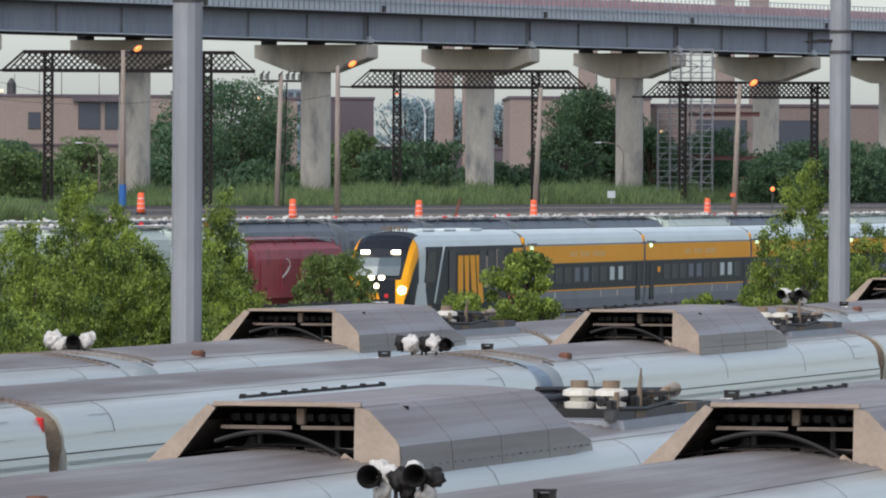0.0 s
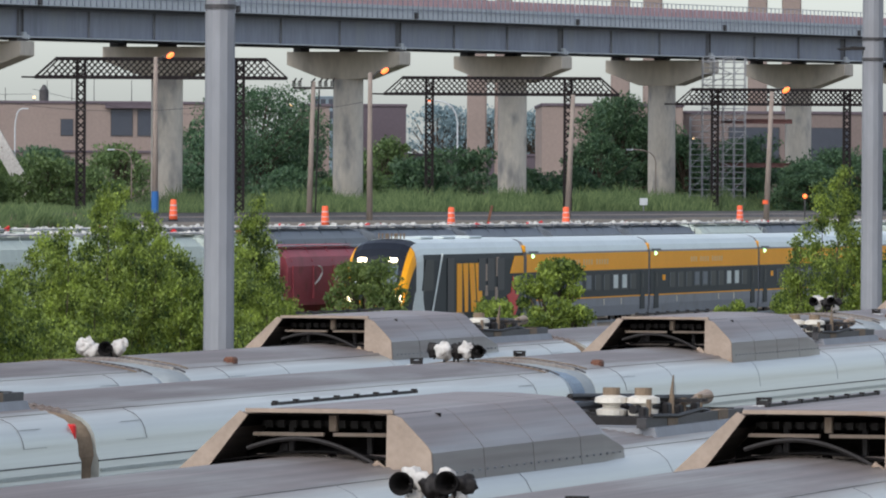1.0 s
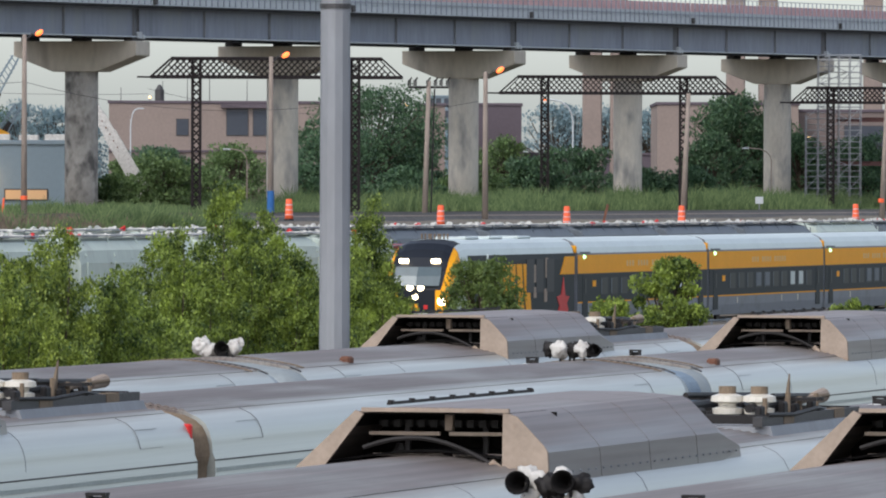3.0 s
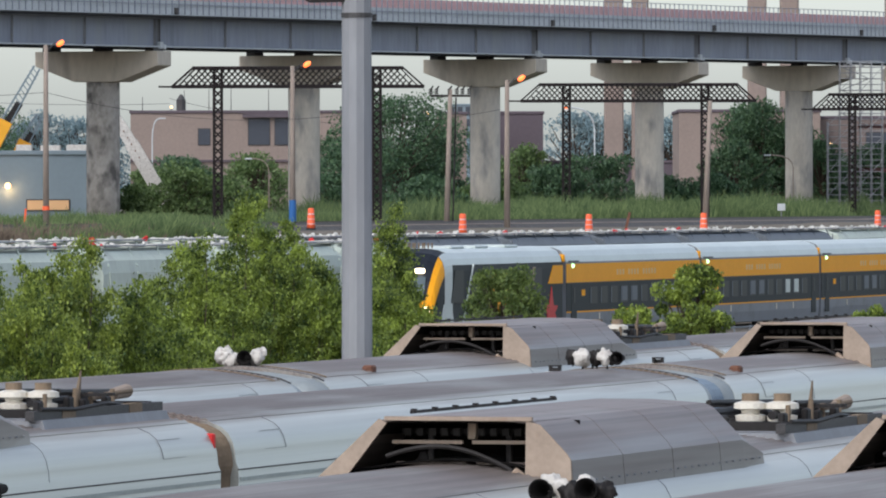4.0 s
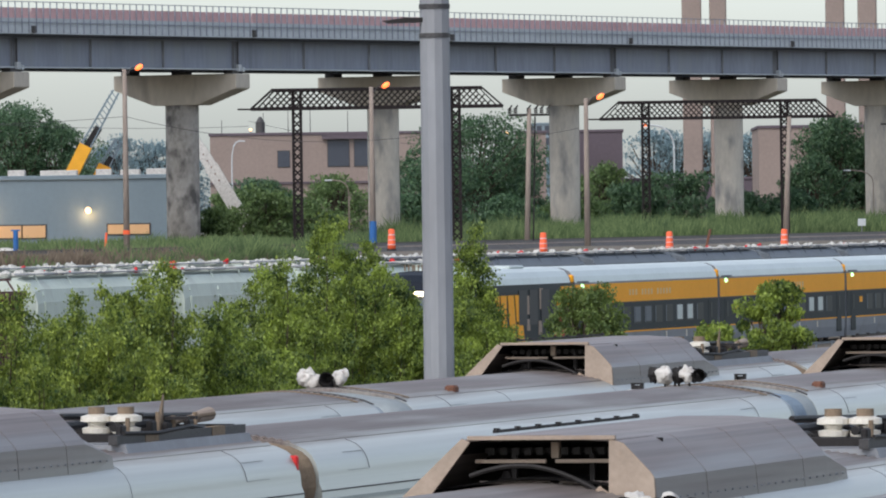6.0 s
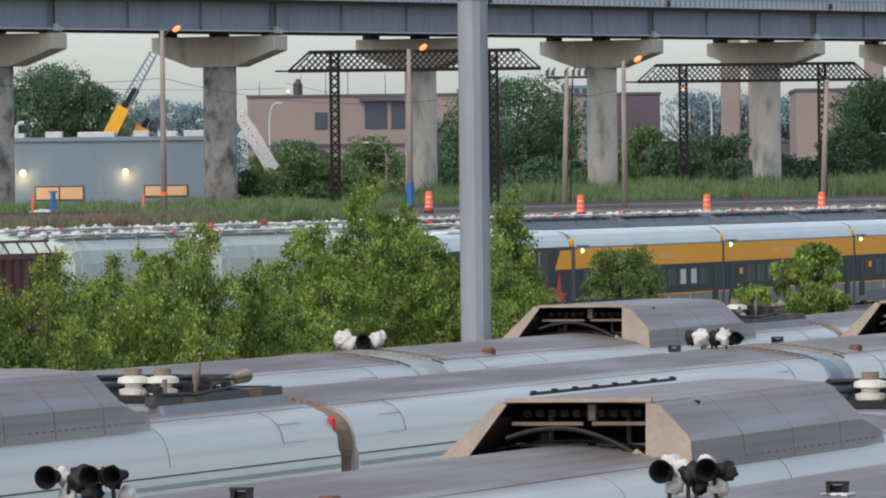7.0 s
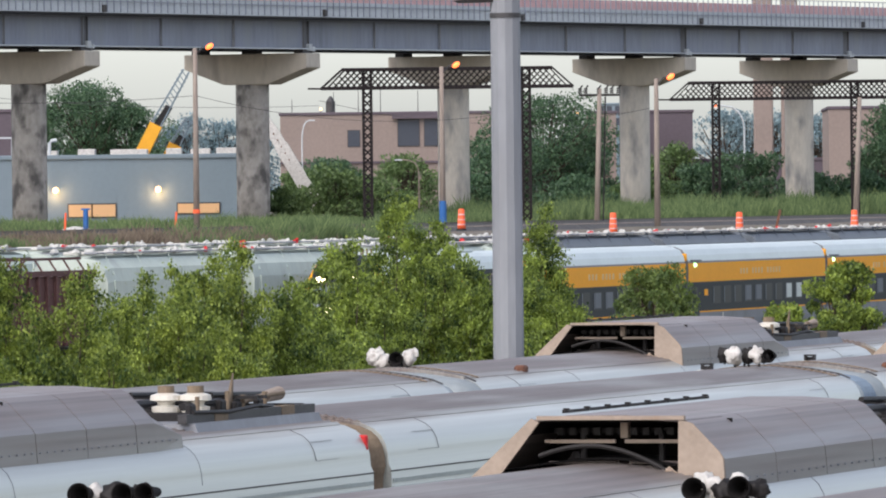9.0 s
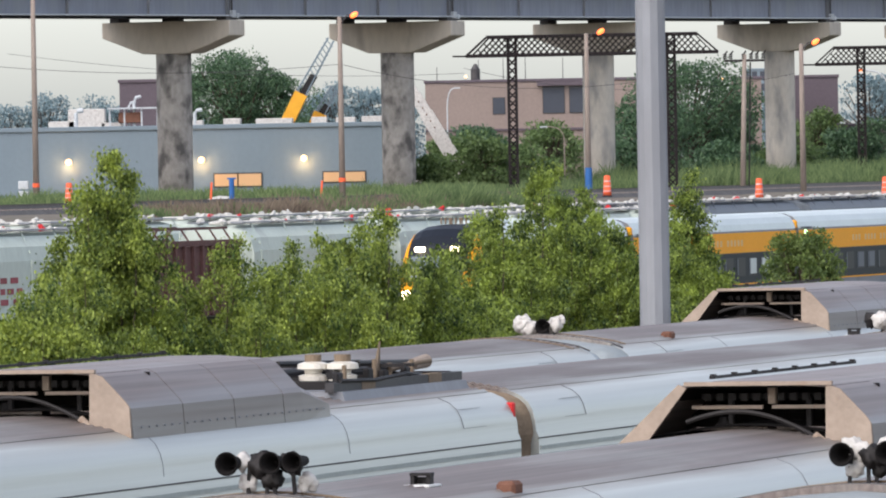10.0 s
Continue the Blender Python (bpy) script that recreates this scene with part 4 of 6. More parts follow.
def bogie(parent, y):
    bm = bmesh.new()
    for x in (-1.0, 1.0):
        box(bm, (x, y, 0.55), (0.18, 3.0, 0.35), bevel=0.05)
    box(bm, (0, y, 0.6), (2.0, 0.5, 0.3))
    b = part("bogie", bm, "frame", parent)
    for dy in (-1.25, 1.25):
        for x in (-0.75, 0.75):
            bm = bmesh.new()
            rod(bm, (x - 0.06, y + dy, 0.46), (x + 0.06, y + dy, 0.46), 0.46, 0.46, 20)
            part("wheel", bm, "rail", b)


def locomotive():
    t = thing("diesel_locomotive", yard(0, 95.2, 0), "amber, charcoal and silver passenger locomotive with lit headlights", "locomotive", "passenger train")
    spec = [(1.22, 2.15, 0.0), (1.36, 2.6, 0.14), (1.44, 3.05, 0.36), (1.48, 3.5, 0.72), (1.5, 3.85, 1.12), (1.5, 4.12, 1.6), (1.5, 4.26, 2.2), (1.5, 4.3, 3.0)]
    front = [ring(*s) for s in spec]
    bm = bmesh.new()
    loft(bm, front + [ring(1.5, 4.3, 21.6)])
    part("body_shell", bm, "vgrey", t, "charcoal painted body shell")
    n = len(front[0])
    bm = bmesh.new()
    panel(bm, [ring(1.5, 4.3, 2.7), ring(1.5, 4.3, 10), ring(1.5, 4.3, 21.5)], 3, n - 4, 0.012)
    part("roof", bm, "vroof", t, "silver roof")
    # nose mask, amber frames, silver cheek
    bm = bmesh.new()
    panel(bm, front[:7], 5, n - 6, 0.02)
    part("nose_mask", bm, "vdark", t, "glossy black nose mask")
    bm = bmesh.new()
    box(bm, (0, -0.03, 1.35), (1.7, 0.05, 1.55), bevel=0.02)
    part("nose_panel", bm, "vdark", t, "black lower nose panel")
    for side in (1, -1):
        bm = bmesh.new()
        i0, i1 = (2, 5) if side > 0 else (n - 6, n - 3)
        panel(bm, front[:6], i0, i1, 0.035)
        loft(bm, [[(side * 0.85, y, 0.75), (side * 1.24, y + 0.02, 0.75), (side * 1.24, y + 0.02, 2.1), (side * 0.85, y, 2.1)] for y in (-0.05, -0.01)])
        part("amber_frame", bm, "vyellow", t, "amber nose frame")
        bm = bmesh.new()
        i0, i1 = (0, 5) if side > 0 else (n - 6, n - 1)
        panel(bm, [ring(1.5, 4.15, 1.66), ring(1.5, 4.26, 2.2), ring(1.5, 4.3, 2.9)], i0, i1, 0.025)
        loft(bm, [[(side * 1.525, 0.7, 0.5), (side * 1.525, 3.4, 0.5), (side * 1.525, 2.7, 1.9), (side * 1.525, 1.5, 1.9)], [(side * 1.5, 0.7, 0.5), (side * 1.5, 3.4, 0.5), (side * 1.5, 2.7, 1.9), (side * 1.5, 1.5, 1.9)]])
        part("silver_cheek", bm, "vroof", t, "silver cheek panel")
        bm = bmesh.new()
        loft(bm, [[(side * x, 2.6, 1.95), (side * x, 4.6, 1.95), (side * x, 4.6, 3.35), (side * x, 3.2, 3.35)] for x in (1.49, 1.55)])
        part("cab_side_window", bm, "vglass", t, "dark cab side window")
        bm = bmesh.new()
        beam(bm, (side * 1.54, 4.5, 1.0), (side * 1.54, 6.2, 3.6), 0.07, 0.07)
        part("handrail", bm, "vroof", t)
        bm = bmesh.new()
        box(bm, (side * 1.52, 7.8, 2.1), (0.03, 1.2, 2.6))
        part("cab_door", bm, "vdark", t, "dark cab door")
        # slanted amber bars on the flank
        for k in range(4):
            y = 9.0 + k * 1.12
            lean = 0.25 + 0.12 * k
            bm = bmesh.new()
            loft(bm, [[(side * x, y, 3.15), (side * x, y + 0.9, 3.15), (side * x, y + 0.9 + (lean if k > 1 else 0), 0.9), (side * x, y + (lean if k else 0), 0.9)] for x in (1.49, 1.525)])
            part("amber_bar", bm, "vyellow", t, "slanted amber flank bar")
        # four short pale bars between the louvres
        bm = bmesh.new()
        for y0, z0, z1 in ((14.4, 2.3, 3.1), (14.5, 1.6, 2.1), (16.6, 2.5, 3.4), (16.4, 1.4, 2.0)):
            box(bm, (side * 1.51, y0, (z0 + z1) / 2), (0.03, 0.5, z1 - z0), bevel=0.01)
        part("pale_flank_bar", bm, "tan", t, "short pale upright bar on the flank")
        for y0 in (13.6, 15.3, 17.2):
            bm = bmesh.new()
            box(bm, (side * 1.515, y0, 2.6), (0.03, 1.3, 1.5))
            part("louvre_panel", bm, "vdark", t, "dark louvre panel")
        bm = bmesh.new()
        loft(bm, [[(side * x, 19.0, 2.62), (side * x, 21.6, 2.62), (side * x, 21.6, 3.44), (side * x, 19.9, 3.44)] for x in (1.49, 1.525)])
        part("amber_wedge", bm, "vyellow", t, "amber wedge at the rear")
        bm = bmesh.new()
        star = [(19.0, 0.6), (20.0, 0.6), (20.5, 1.0), (20.2, 1.3), (20.7, 1.6), (19.95, 1.65), (19.6, 2.5), (19.2, 1.7), (18.4, 1.6), (18.9, 1.2), (18.6, 0.9)]
        loft(bm, [[(side * x, y, z) for y, z in star] for x in (1.49, 1.525)])
        part("red_emblem", bm, "red", t, "red leaf-shaped emblem")
    # windscreen, wipers and lights
    bm = bmesh.new()
    rows = []
    for hw, top, y in ((1.02, 2.33, 0.02), (1.05, 2.75, 0.2), (1.02, 3.15, 0.44)):
        rows.append([(x, y + 0.12 * abs(x) - 0.2, top - 0.04) for x in np.linspace(-hw, hw, 7)])
    loft(bm, rows, closed=False, caps=False)
    bmesh.ops.solidify(bm, geom=bm.faces[:], thickness=0.02)
    part("windscreen", bm, "windscreen", t, "pale reflecting windscreen")
    for x in (-0.1, 0.18):
        bm = bmesh.new()
        beam(bm, (x, -0.1, 2.3), (x + 0.08, 0.26, 3.05), 0.03, 0.03)
        part("wiper", bm, "dark", t)
    for x in (-0.72, 0.72):
        bm = bmesh.new()
        box(bm, (x, 0.5, 3.36), (0.42, 0.12, 0.2), pose(0, 0, 0), 0.04)
        part("marker_lamp", bm, "headlight", t, "lit rectangular marker lamp")
    for x, z, r in ((-0.3, 2.2, 0.16), (0.18, 2.2, 0.16), (-0.06, 1.8, 0.15)):
        bm = bmesh.new()
        rod(bm, (x, -0.08, z), (x, -0.02, z), r * 0.8, r * 0.95, 18)
        part("headlight", bm, "headlight", t, "lit round headlight")
    for x in (-1.14, 1.14):
        bm = bmesh.new()
        rod(bm, (x, -0.09, 1.62), (x, 0.0, 1.62), 0.18, 0.2, 18)
        part("ditch_light", bm, "headlight", t, "lit ditch light")
    for k in range(4):
        x = -0.62 + k * 0.2
        bm = bmesh.new()
        lean = 0.07
        loft(bm, [[(x - lean, y, 1.5), (x + 0.12 - lean, y, 1.5), (x + 0.12, y, 1.2), (x, y, 1.2)] for y in (-0.075, -0.05)])
        part("amber_mark", bm, "vyellow", t, "amber nose mark")
    bm = bmesh.new()
    box(bm, (0.42, -0.06, 1.36), (0.18, 0.03, 0.18), bevel=0.03)
    part("red_mark", bm, "red", t)
    bm = bmesh.new()
    box(bm, (0, -0.06, 1.07), (1.0, 0.02, 0.06))
    part("nose_lettering", bm, "white", t, "unreadable pale lettering bar")
    # roof equipment
    for k in range(9):
        bm = bmesh.new()
        rod(bm, (-0.5 + 0.14 * k, 2.6 + 0.1 * (k % 3), 4.3), (-0.5 + 0.14 * k, 2.6 + 0.1 * (k % 3), 4.55), 0.03, 0.05, 8)
        part("roof_horn", bm, "bellows", t)
    for y in (6.5, 10.5, 15.5):
        bm = bmesh.new()
        box(bm, (0, y, 4.33), (1.5, 2.2, 0.14), bevel=0.05)
        part("roof_hatch", bm, "vroof", t)
    bm = bmesh.new()
    box(bm, (0, 0.2, 0.45), (2.6, 0.5, 0.5), bevel=0.08)
    part("pilot", bm, "dark", t)
    bogie(t, 3.6), bogie(t, 17.8)
    return t


def coach():
    t = thing("passenger_coach", yard(0, 95.2, 0), "silver-roofed passenger coach with amber band and charcoal window strip", "train car", "passenger train")
    L = 25.4
    r = lambda y: ring(1.52, 4.28, y, 0.35)
    bm = bmesh.new()
    loft(bm, [r(0.0), r(L)])
    part("body_shell", bm, "vlow", t, "grey lower body")
    n = len(r(0))
    bm = bmesh.new()
    panel(bm, [r(0.02), r(L - 0.02)], 3, n - 4, 0.012)
    part("roof", bm, "vroof", t, "silver roof")
    for y in (2.2, 4.2, L - 3.4):
        bm = bmesh.new()
        loft(bm, [[(1.12, y, 4.05 + d), (0.85, y + 0.2, 4.17 + d), (0.85, y + 1.5, 4.17 + d), (1.12, y + 1.3, 4.05 + d)] for d in (0.0, 0.03)])
        part("roof_grille", bm, "vmid", t, "grey roof grille")
    bm = bmesh.new()
    box(bm, (1.3, -0.15, 3.75), (0.35, 0.3, 0.35), bevel=0.05)
    part("corner_gusset", bm, "vyellow", t)
    for side in (1, -1):
        bm = bmesh.new()
        box(bm, (side * 1.525, L / 2, 3.06), (0.03, L, 0.86))
        part("amber_band", bm, "vyellow", t, "amber band")
        bm = bmesh.new()
        box(bm, (side * 1.525, L / 2, 1.97), (0.03, L, 1.3))
        part("window_strip", bm, "vgrey", t, "charcoal window strip")
        bm = bmesh.new()
        box(bm, (side * 1.53, L / 2, 1.29), (0.03, L, 0.06))
        part("amber_line", bm, "vyellow", t, "thin amber line")
        for k in range(10):
            y = 4.2 + k * 1.9
            bm = bmesh.new()
            box(bm, (side * 1.535, y + 0.7, 2.02), (0.03, 1.35, 0.78), bevel=0.012)
            part("window_pane", bm, "vglass", t)
            bm = bmesh.new()
            box(bm, (side * 1.55, y + 0.12, 2.02), (0.02, 0.12, 0.7))
            part("window_blind", bm, "vmid", t)
            if k in (3, 4, 7, 8):
                bm = bmesh.new()
                box(bm, (side * 1.552, y + 0.75, 2.04), (0.012, 0.95, 0.66), bevel=0.005)
                part("lit_curtain", bm, "vroof" if k in (7, 8) else "vmid", t, "pale drawn curtain")
        for y in (1.3, L - 1.3):
            bm = bmesh.new()
            box(bm, (side * 1.538, y, 1.6), (0.03, 1.0, 1.96), bevel=0.012)
            d = part("door", bm, "vgrey", t, "charcoal door")
            bm = bmesh.new()
            box(bm, (side * 1.556, y, 2.05), (0.02, 0.35, 0.7))
            part("door_window", bm, "vglass", d)
        bm = bmesh.new()
        box(bm, (side * 1.545, 3.0, 2.15), (0.02, 0.6, 0.28))
        part("amber_mark", bm, "vyellow", t)
        for k in range(14):
            if k in (3, 8):
                continue
            bm = bmesh.new()
            box(bm, (side * 1.545, 9.3 + k * 0.55, 3.05), (0.02, 0.28, 0.26))
            part("band_letter", bm, "paleamber", t, "small unreadable pale letter bar")
        for y in (6.0, 15.8, 19.5):
            bm = bmesh.new()
            box(bm, (side * 1.53, y, 1.05), (0.03, 0.12, 0.3))
            part("access_light", bm, "cream", t)
        bm = bmesh.new()
        box(bm, (side * 1.56, 1.2, 3.6), (0.1, 1.6, 0.07))
        part("door_gutter", bm, "vmid", t)
    bm = bmesh.new()
    rod(bm, (1.54, 1.0, 3.4), (1.6, 0.95, 3.4), 0.11, 0.09, 12)
    part("marker_light", bm, "green_glow", t, "lit greenish marker light")
    for y in (-0.25, L + 0.2):
        bm = bmesh.new()
        box(bm, (0, y, 2.1), (2.4, 0.5, 2.9), bevel=0.06)
        part("gangway", bm, "dark", t, "black gangway")
    bogie(t, 3.6), bogie(t, L - 3.6)
    bm = bmesh.new()
    box(bm, (0, L / 2, 0.55), (2.6, 9, 0.5), bevel=0.06)
    part("underframe_box", bm, "frame", t)
    return t


M["windscreen"] = mat("windscreen_glass", (0.055, 0.085, 0.10), 0.2, 0.1, 0.1, 1, 4, 0.0)
LOCO = locomotive()
COACHES = [coach()]
for k in range(4):
    COACHES.append(copy_thing(COACHES[0], yard(0, 95.2, 0)))


# ---- standing freight wagons ----
def hopper(s, p, length, material, label, lumps=True, z=0.05, low=1.0):
    t = thing("hopper_wagon", yard(s, p, z) @ Matrix.Diagonal((1, 1, low, 1)), label, "freight wagon", "standing freight wagons")
    prof = [(1.15, 1.0), (1.55, 1.7), (1.58, 3.45), (1.45, 3.95), (1.1, 4.3), (0.6, 4.42), (-0.6, 4.42), (-1.1, 4.3), (-1.45, 3.95), (-1.58, 3.45), (-1.55, 1.7), (-1.15, 1.0)]
    bm = bmesh.new()
    loft(bm, [[(x, 0.5, 1.6 + (zz - 1.6) * (0.96 if zz > 1.6 else 1)) for x, zz in prof], [(x, 1.3, zz) for x, zz in prof], [(x, length - 1.3, zz) for x, zz in prof], [(x, length - 0.5, 1.6 + (zz - 1.6) * 0.96) for x, zz in prof]])
    part("body", bm, material, t)
    n = 4
    for k in range(n + 1):
        y = 1.3 + (length - 2.6) * k / n
        for sx in (1, -1):
            bm = bmesh.new()
            box(bm, (sx * 1.6, y, 2.6), (0.09, 0.09, 1.75))
            part("side_rib", bm, material, t)
            bm = bmesh.new()
            beam(bm, (sx * 1.55, y, 3.7), (sx * 1.0, y + 0.5, 4.5), 0.045)
            part("walk_bracket", bm, material, t)
    for sx in (1, -1):
        bm = bmesh.new()
        box(bm, (sx * 0.85, length / 2, 4.52), (0.5, length - 1.2, 0.05))
        part("roof_walkway", bm, "pole", t, "grated roof walkway")
        bm = bmesh.new()
        box(bm, (sx * 1.6, length / 2, 1.55), (0.14, length - 0.6, 0.3))
        part("side_sill", bm, material, t)
    for k in range(5):
        bm = bmesh.new()
        box(bm, (0, length * (k + 0.6) / 5.2, 4.5), (0.9, 1.7, 0.14), bevel=0.04)
        part("hatch_cover", bm, "snowy" if lumps else material, t, "pale roof hatch cover")
    if lumps:
        rnd = random.Random(int(s))
        for k in range(int(length * 1.5)):
            bm = bmesh.new()
            rr = rnd.uniform(0.06, 0.15)
            bmesh.ops.create_icosphere(bm, subdivisions=2, radius=rr)
            o = Vector((rnd.uniform(-0.9, 1.1), rnd.uniform(0.8, length - 0.8), 4.55))
            for v in bm.verts:
                v.co = Vector((v.co.x, v.co.y * 1.3, v.co.z * 0.9)) * (1 + 0.8 * noise.noise(v.co * 9 + o)) + o
            part("latch_lump", bm, "snowy" if rnd.random() < 0.92 else "red", t)
    for y in (0.3, length - 0.3):
        bm = bmesh.new()
        beam(bm, (-1.3, y, 1.2), (-1.3, y, 4.2), 0.06)
        part("corner_post", bm, material, t)
        bm = bmesh.new()
        for x in (1.0, 1.3):
            beam(bm, (x, y, 1.2), (x, y, 4.2), 0.05)
        for zz in np.arange(1.4, 4.2, 0.4):
            beam(bm, (1.0, y, zz), (1.3, y, zz), 0.04)
        part("end_ladder", bm, material, t)
    bogie(t, 2.2), bogie(t, length - 2.2)
    return t


def gondola(s, p, length):
    t = thing("ribbed_gondola_wagon", yard(s, p, 0.05), "oxide-brown ribbed freight wagon with open top rail", "freight wagon", "standing freight wagons")
    bm = bmesh.new()
    box(bm, (0, length / 2, 2.4), (2.9, length - 0.8, 2.6), bevel=0.04)
    part("body", bm, "boxcar", t)
    for sx in (1, -1):
        for k in range(14):
            bm = bmesh.new()
            box(bm, (sx * 1.5, 0.8 + k * (length - 1.6) / 13, 2.5), (0.16, 0.16, 2.7), bevel=0.02)
            part("side_post", bm, "boxcar", t)
        bm = bmesh.new()
        box(bm, (sx * 1.48, length / 2, 3.82), (0.2, length - 0.6, 0.2))
        part("top_rail", bm, "boxcar", t)
        bm = bmesh.new()
        for k in range(9):
            beam(bm, (sx * 1.3, 1 + k * (length - 2) / 8, 3.9), (sx * 1.0, 1 + k * (length - 2) / 8, 4.35), 0.06)
        beam(bm, (sx * 1.0, 0.6, 4.35), (sx * 1.0, length - 0.6, 4.35), 0.1)
        part("roof_rack", bm, "boxcar", t)
    bogie(t, 2.0), bogie(t, length - 2.0)


HL = "pale grey covered hopper wagon with ribbed sides and roof walkways"
lettered = hopper(257.9, 101.2, 15.8, "hopper", "pale grey covered hopper wagon with faded red lettering on its side")
for z, bars in ((2.8, ((5.0, 0.9), (6.2, 0.7))), (2.42, ((4.9, 0.7), (5.8, 0.6), (6.7, 0.5))), (2.05, ((5.0, 1.1), (6.4, 0.6)))):
    for y, w in bars:
        bm = bmesh.new()
        box(bm, (1.585, y, z), (0.02, w, 0.2))
        part("lettering_bar", bm, "tank", lettered, "unreadable faded red lettering bar")
gondola(274.2, 101.2, 14.6)
hopper(289.2, 101.2, 17.5, "hopper", HL)
hopper(307.1, 101.2, 17.5, "hopper", HL)
hopper(325.0, 101.2, 17.5, "hopper", HL)
hopper(342.9, 101.2, 11.3, "hopper", HL)
red_hopper = hopper(354.5, 101.2, 16.5, "tank", "faded maroon covered hopper wagon with pale scrawls", False, 0.05, 0.86)
for k, (y, z, w, h) in enumerate(((5.6, 2.95, 0.7, 0.5), (8.6, 2.9, 0.5, 0.35), (10.2, 2.75, 0.9, 0.3))):
    bm = bmesh.new()
    tube(bm, [(1.6, y + w * math.sin(a * 1.7), z + h * math.cos(a * 1.1)) for a in np.linspace(0, 5.2, 22)], 0.03, 5)
    part("scrawl", bm, "cream", red_hopper, "pale looping scrawl")
s = 262.0
for k in range(16):
    hopper(s, 106.4, 17.4, "vmid" if k in (5, 6, 7, 8, 9, 10, 12) else "hopper", "dull covered hopper wagon with pale spill on its roof", True, 0.2)
    s += 18.3


# ---- poles ----
def mast(x, y, top, r0, r1, arm=None):
    t = thing("light_mast", pose(x, y, 0), "tall grey galvanised steel light mast", "light pole", "light masts")
    bm = bmesh.new()
    rod(bm, (0, 0, -0.2), (0, 0, top), r0, r1, 12)
    part("shaft", bm, "pole", t)
    bm = bmesh.new()
    box(bm, (0, 0, 0.1), (0.9, 0.9, 0.3), bevel=0.05)
    part("base_block", bm, "concrete", t)
    if arm:
        z = arm
        bm = bmesh.new()
        beam(bm, (0, 0, z), (-0.55, 0, z + 0.02), 0.08)
        a = part("lamp_arm", bm, "dark", t)
        bm = bmesh.new()
        loft(bm, [[(-0.9, yy, z), (-0.5, yy, z + 0.05), (0.0 - 0.2, yy, z + 0.05), (-0.2, yy, z - 0.03), (-0.8, yy, z - 0.04)] for yy in (-0.15, 0.15)])
        part("lamp_head", bm, "dark", a, "dark lamp head")
        for zz in (z - 0.3, z + 0.2):
            bm = bmesh.new()
            rod(bm, (0, 0, zz), (0, 0, zz + 0.08), r0 * 1.0, r0 * 1.0, 24)
            part("clamp_band", bm, "frame", t)
    return t


mast(-2.03, 140.0, 14.0, 0.268, 0.25, 9.84)
mast(13.15, 200.0, 16.0, 0.268, 0.25, 10.0)


def lamp_pole(x, y, top, lean=0.0, blue=False, z0=4.5, band=False, lit=True):
    t = thing("wooden_lamp_pole" if lit else "wooden_pole", pose(x, y, z0), "weathered wooden pole with a lit orange sodium lamp" if lit else "bare weathered wooden pole leaning beside the track", "street lamp" if lit else "wooden pole", "wooden lamp poles" if lit else "")
    h = top - z0
    bm = bmesh.new()
    rod(bm, (0, 0, -0.3), (lean, 0, h), 0.2, 0.13, 14)
    part("pole", bm, "wood", t, "", True)
    if not lit:
        return
    bm = bmesh.new()
    tube(bm, [(lean, 0, h - 0.5), (lean + 0.45, -0.1, h + 0.05), (lean + 0.75, -0.1, h + 0.1)], 0.04)
    part("lamp_arm", bm, "frame", t)
    bm = bmesh.new()
    bmesh.ops.create_uvsphere(bm, u_segments=14, v_segments=8, radius=0.19)
    for v in bm.verts:
        v.co = Vector((v.co.x * 1.25 + lean + 0.9, v.co.y - 0.1, v.co.z * 0.9 + h + 0.1 + v.co.x * 0.5))
    part("lamp", bm, "sodium", t, "glowing orange lamp", True)
    if blue or band:
        bm = bmesh.new()
        rod(bm, (0, 0, 0.0 if blue else 1.3), (0, 0, 1.9 if blue else 1.55), 0.22, 0.22, 14)
        part("painted_band", bm, "bluepaint" if blue else "barrel", t)


lamp_pole(-26.2, 497.0, 15.9, band=True)
lamp_pole(-11.2, 500.0, 14.65, blue=True)
lamp_pole(2.0, 505.0, 13.85)
lamp_pole(27.4, 520.0, 13.0, 0.35, band=True)
lamp_pole(-44.8, 495.0, 17.7, band=True)
lamp_pole(14.4, 510.0, 12.6, 0.35, lit=False)


def utility_pole(x, y, top, z0=4.5):
    t = thing("utility_pole", pose(x, y, z0), "weathered wooden utility pole with insulators on a cross arm", "utility pole")
    h = top - z0
    bm = bmesh.new()
    rod(bm, (0, 0, -0.3), (0.25, 0, h), 0.19, 0.13, 14)
    part("pole", bm, "wood", t, "", True)
    bm = bmesh.new()
    beam(bm, (-1.0, 0, h - 0.4), (1.5, 0, h - 0.4), 0.12, 0.14)
    part("cross_arm", bm, "dark", t)
    for k in (-0.95, -0.6, 0.2, 0.65, 1.0, 1.4):
        bm = bmesh.new()
        for z in (0.0, 0.12, 0.24):
            rod(bm, (k, 0, h - 0.3 + z), (k, 0, h - 0.2 + z), 0.15, 0.08, 10)
        tube(bm, [(k, 0, h), (k + 0.15, 0, h + 0.2)], 0.05)
        part("insulator", bm, "dark", t)
    bm = bmesh.new()
    tube(bm, [(0.6, 0, h - 0.5), (0.4, 0, 0.5)], 0.05)
    part("conduit", bm, "dark", t)


utility_pole(-1.75, 500.0, 13.2)


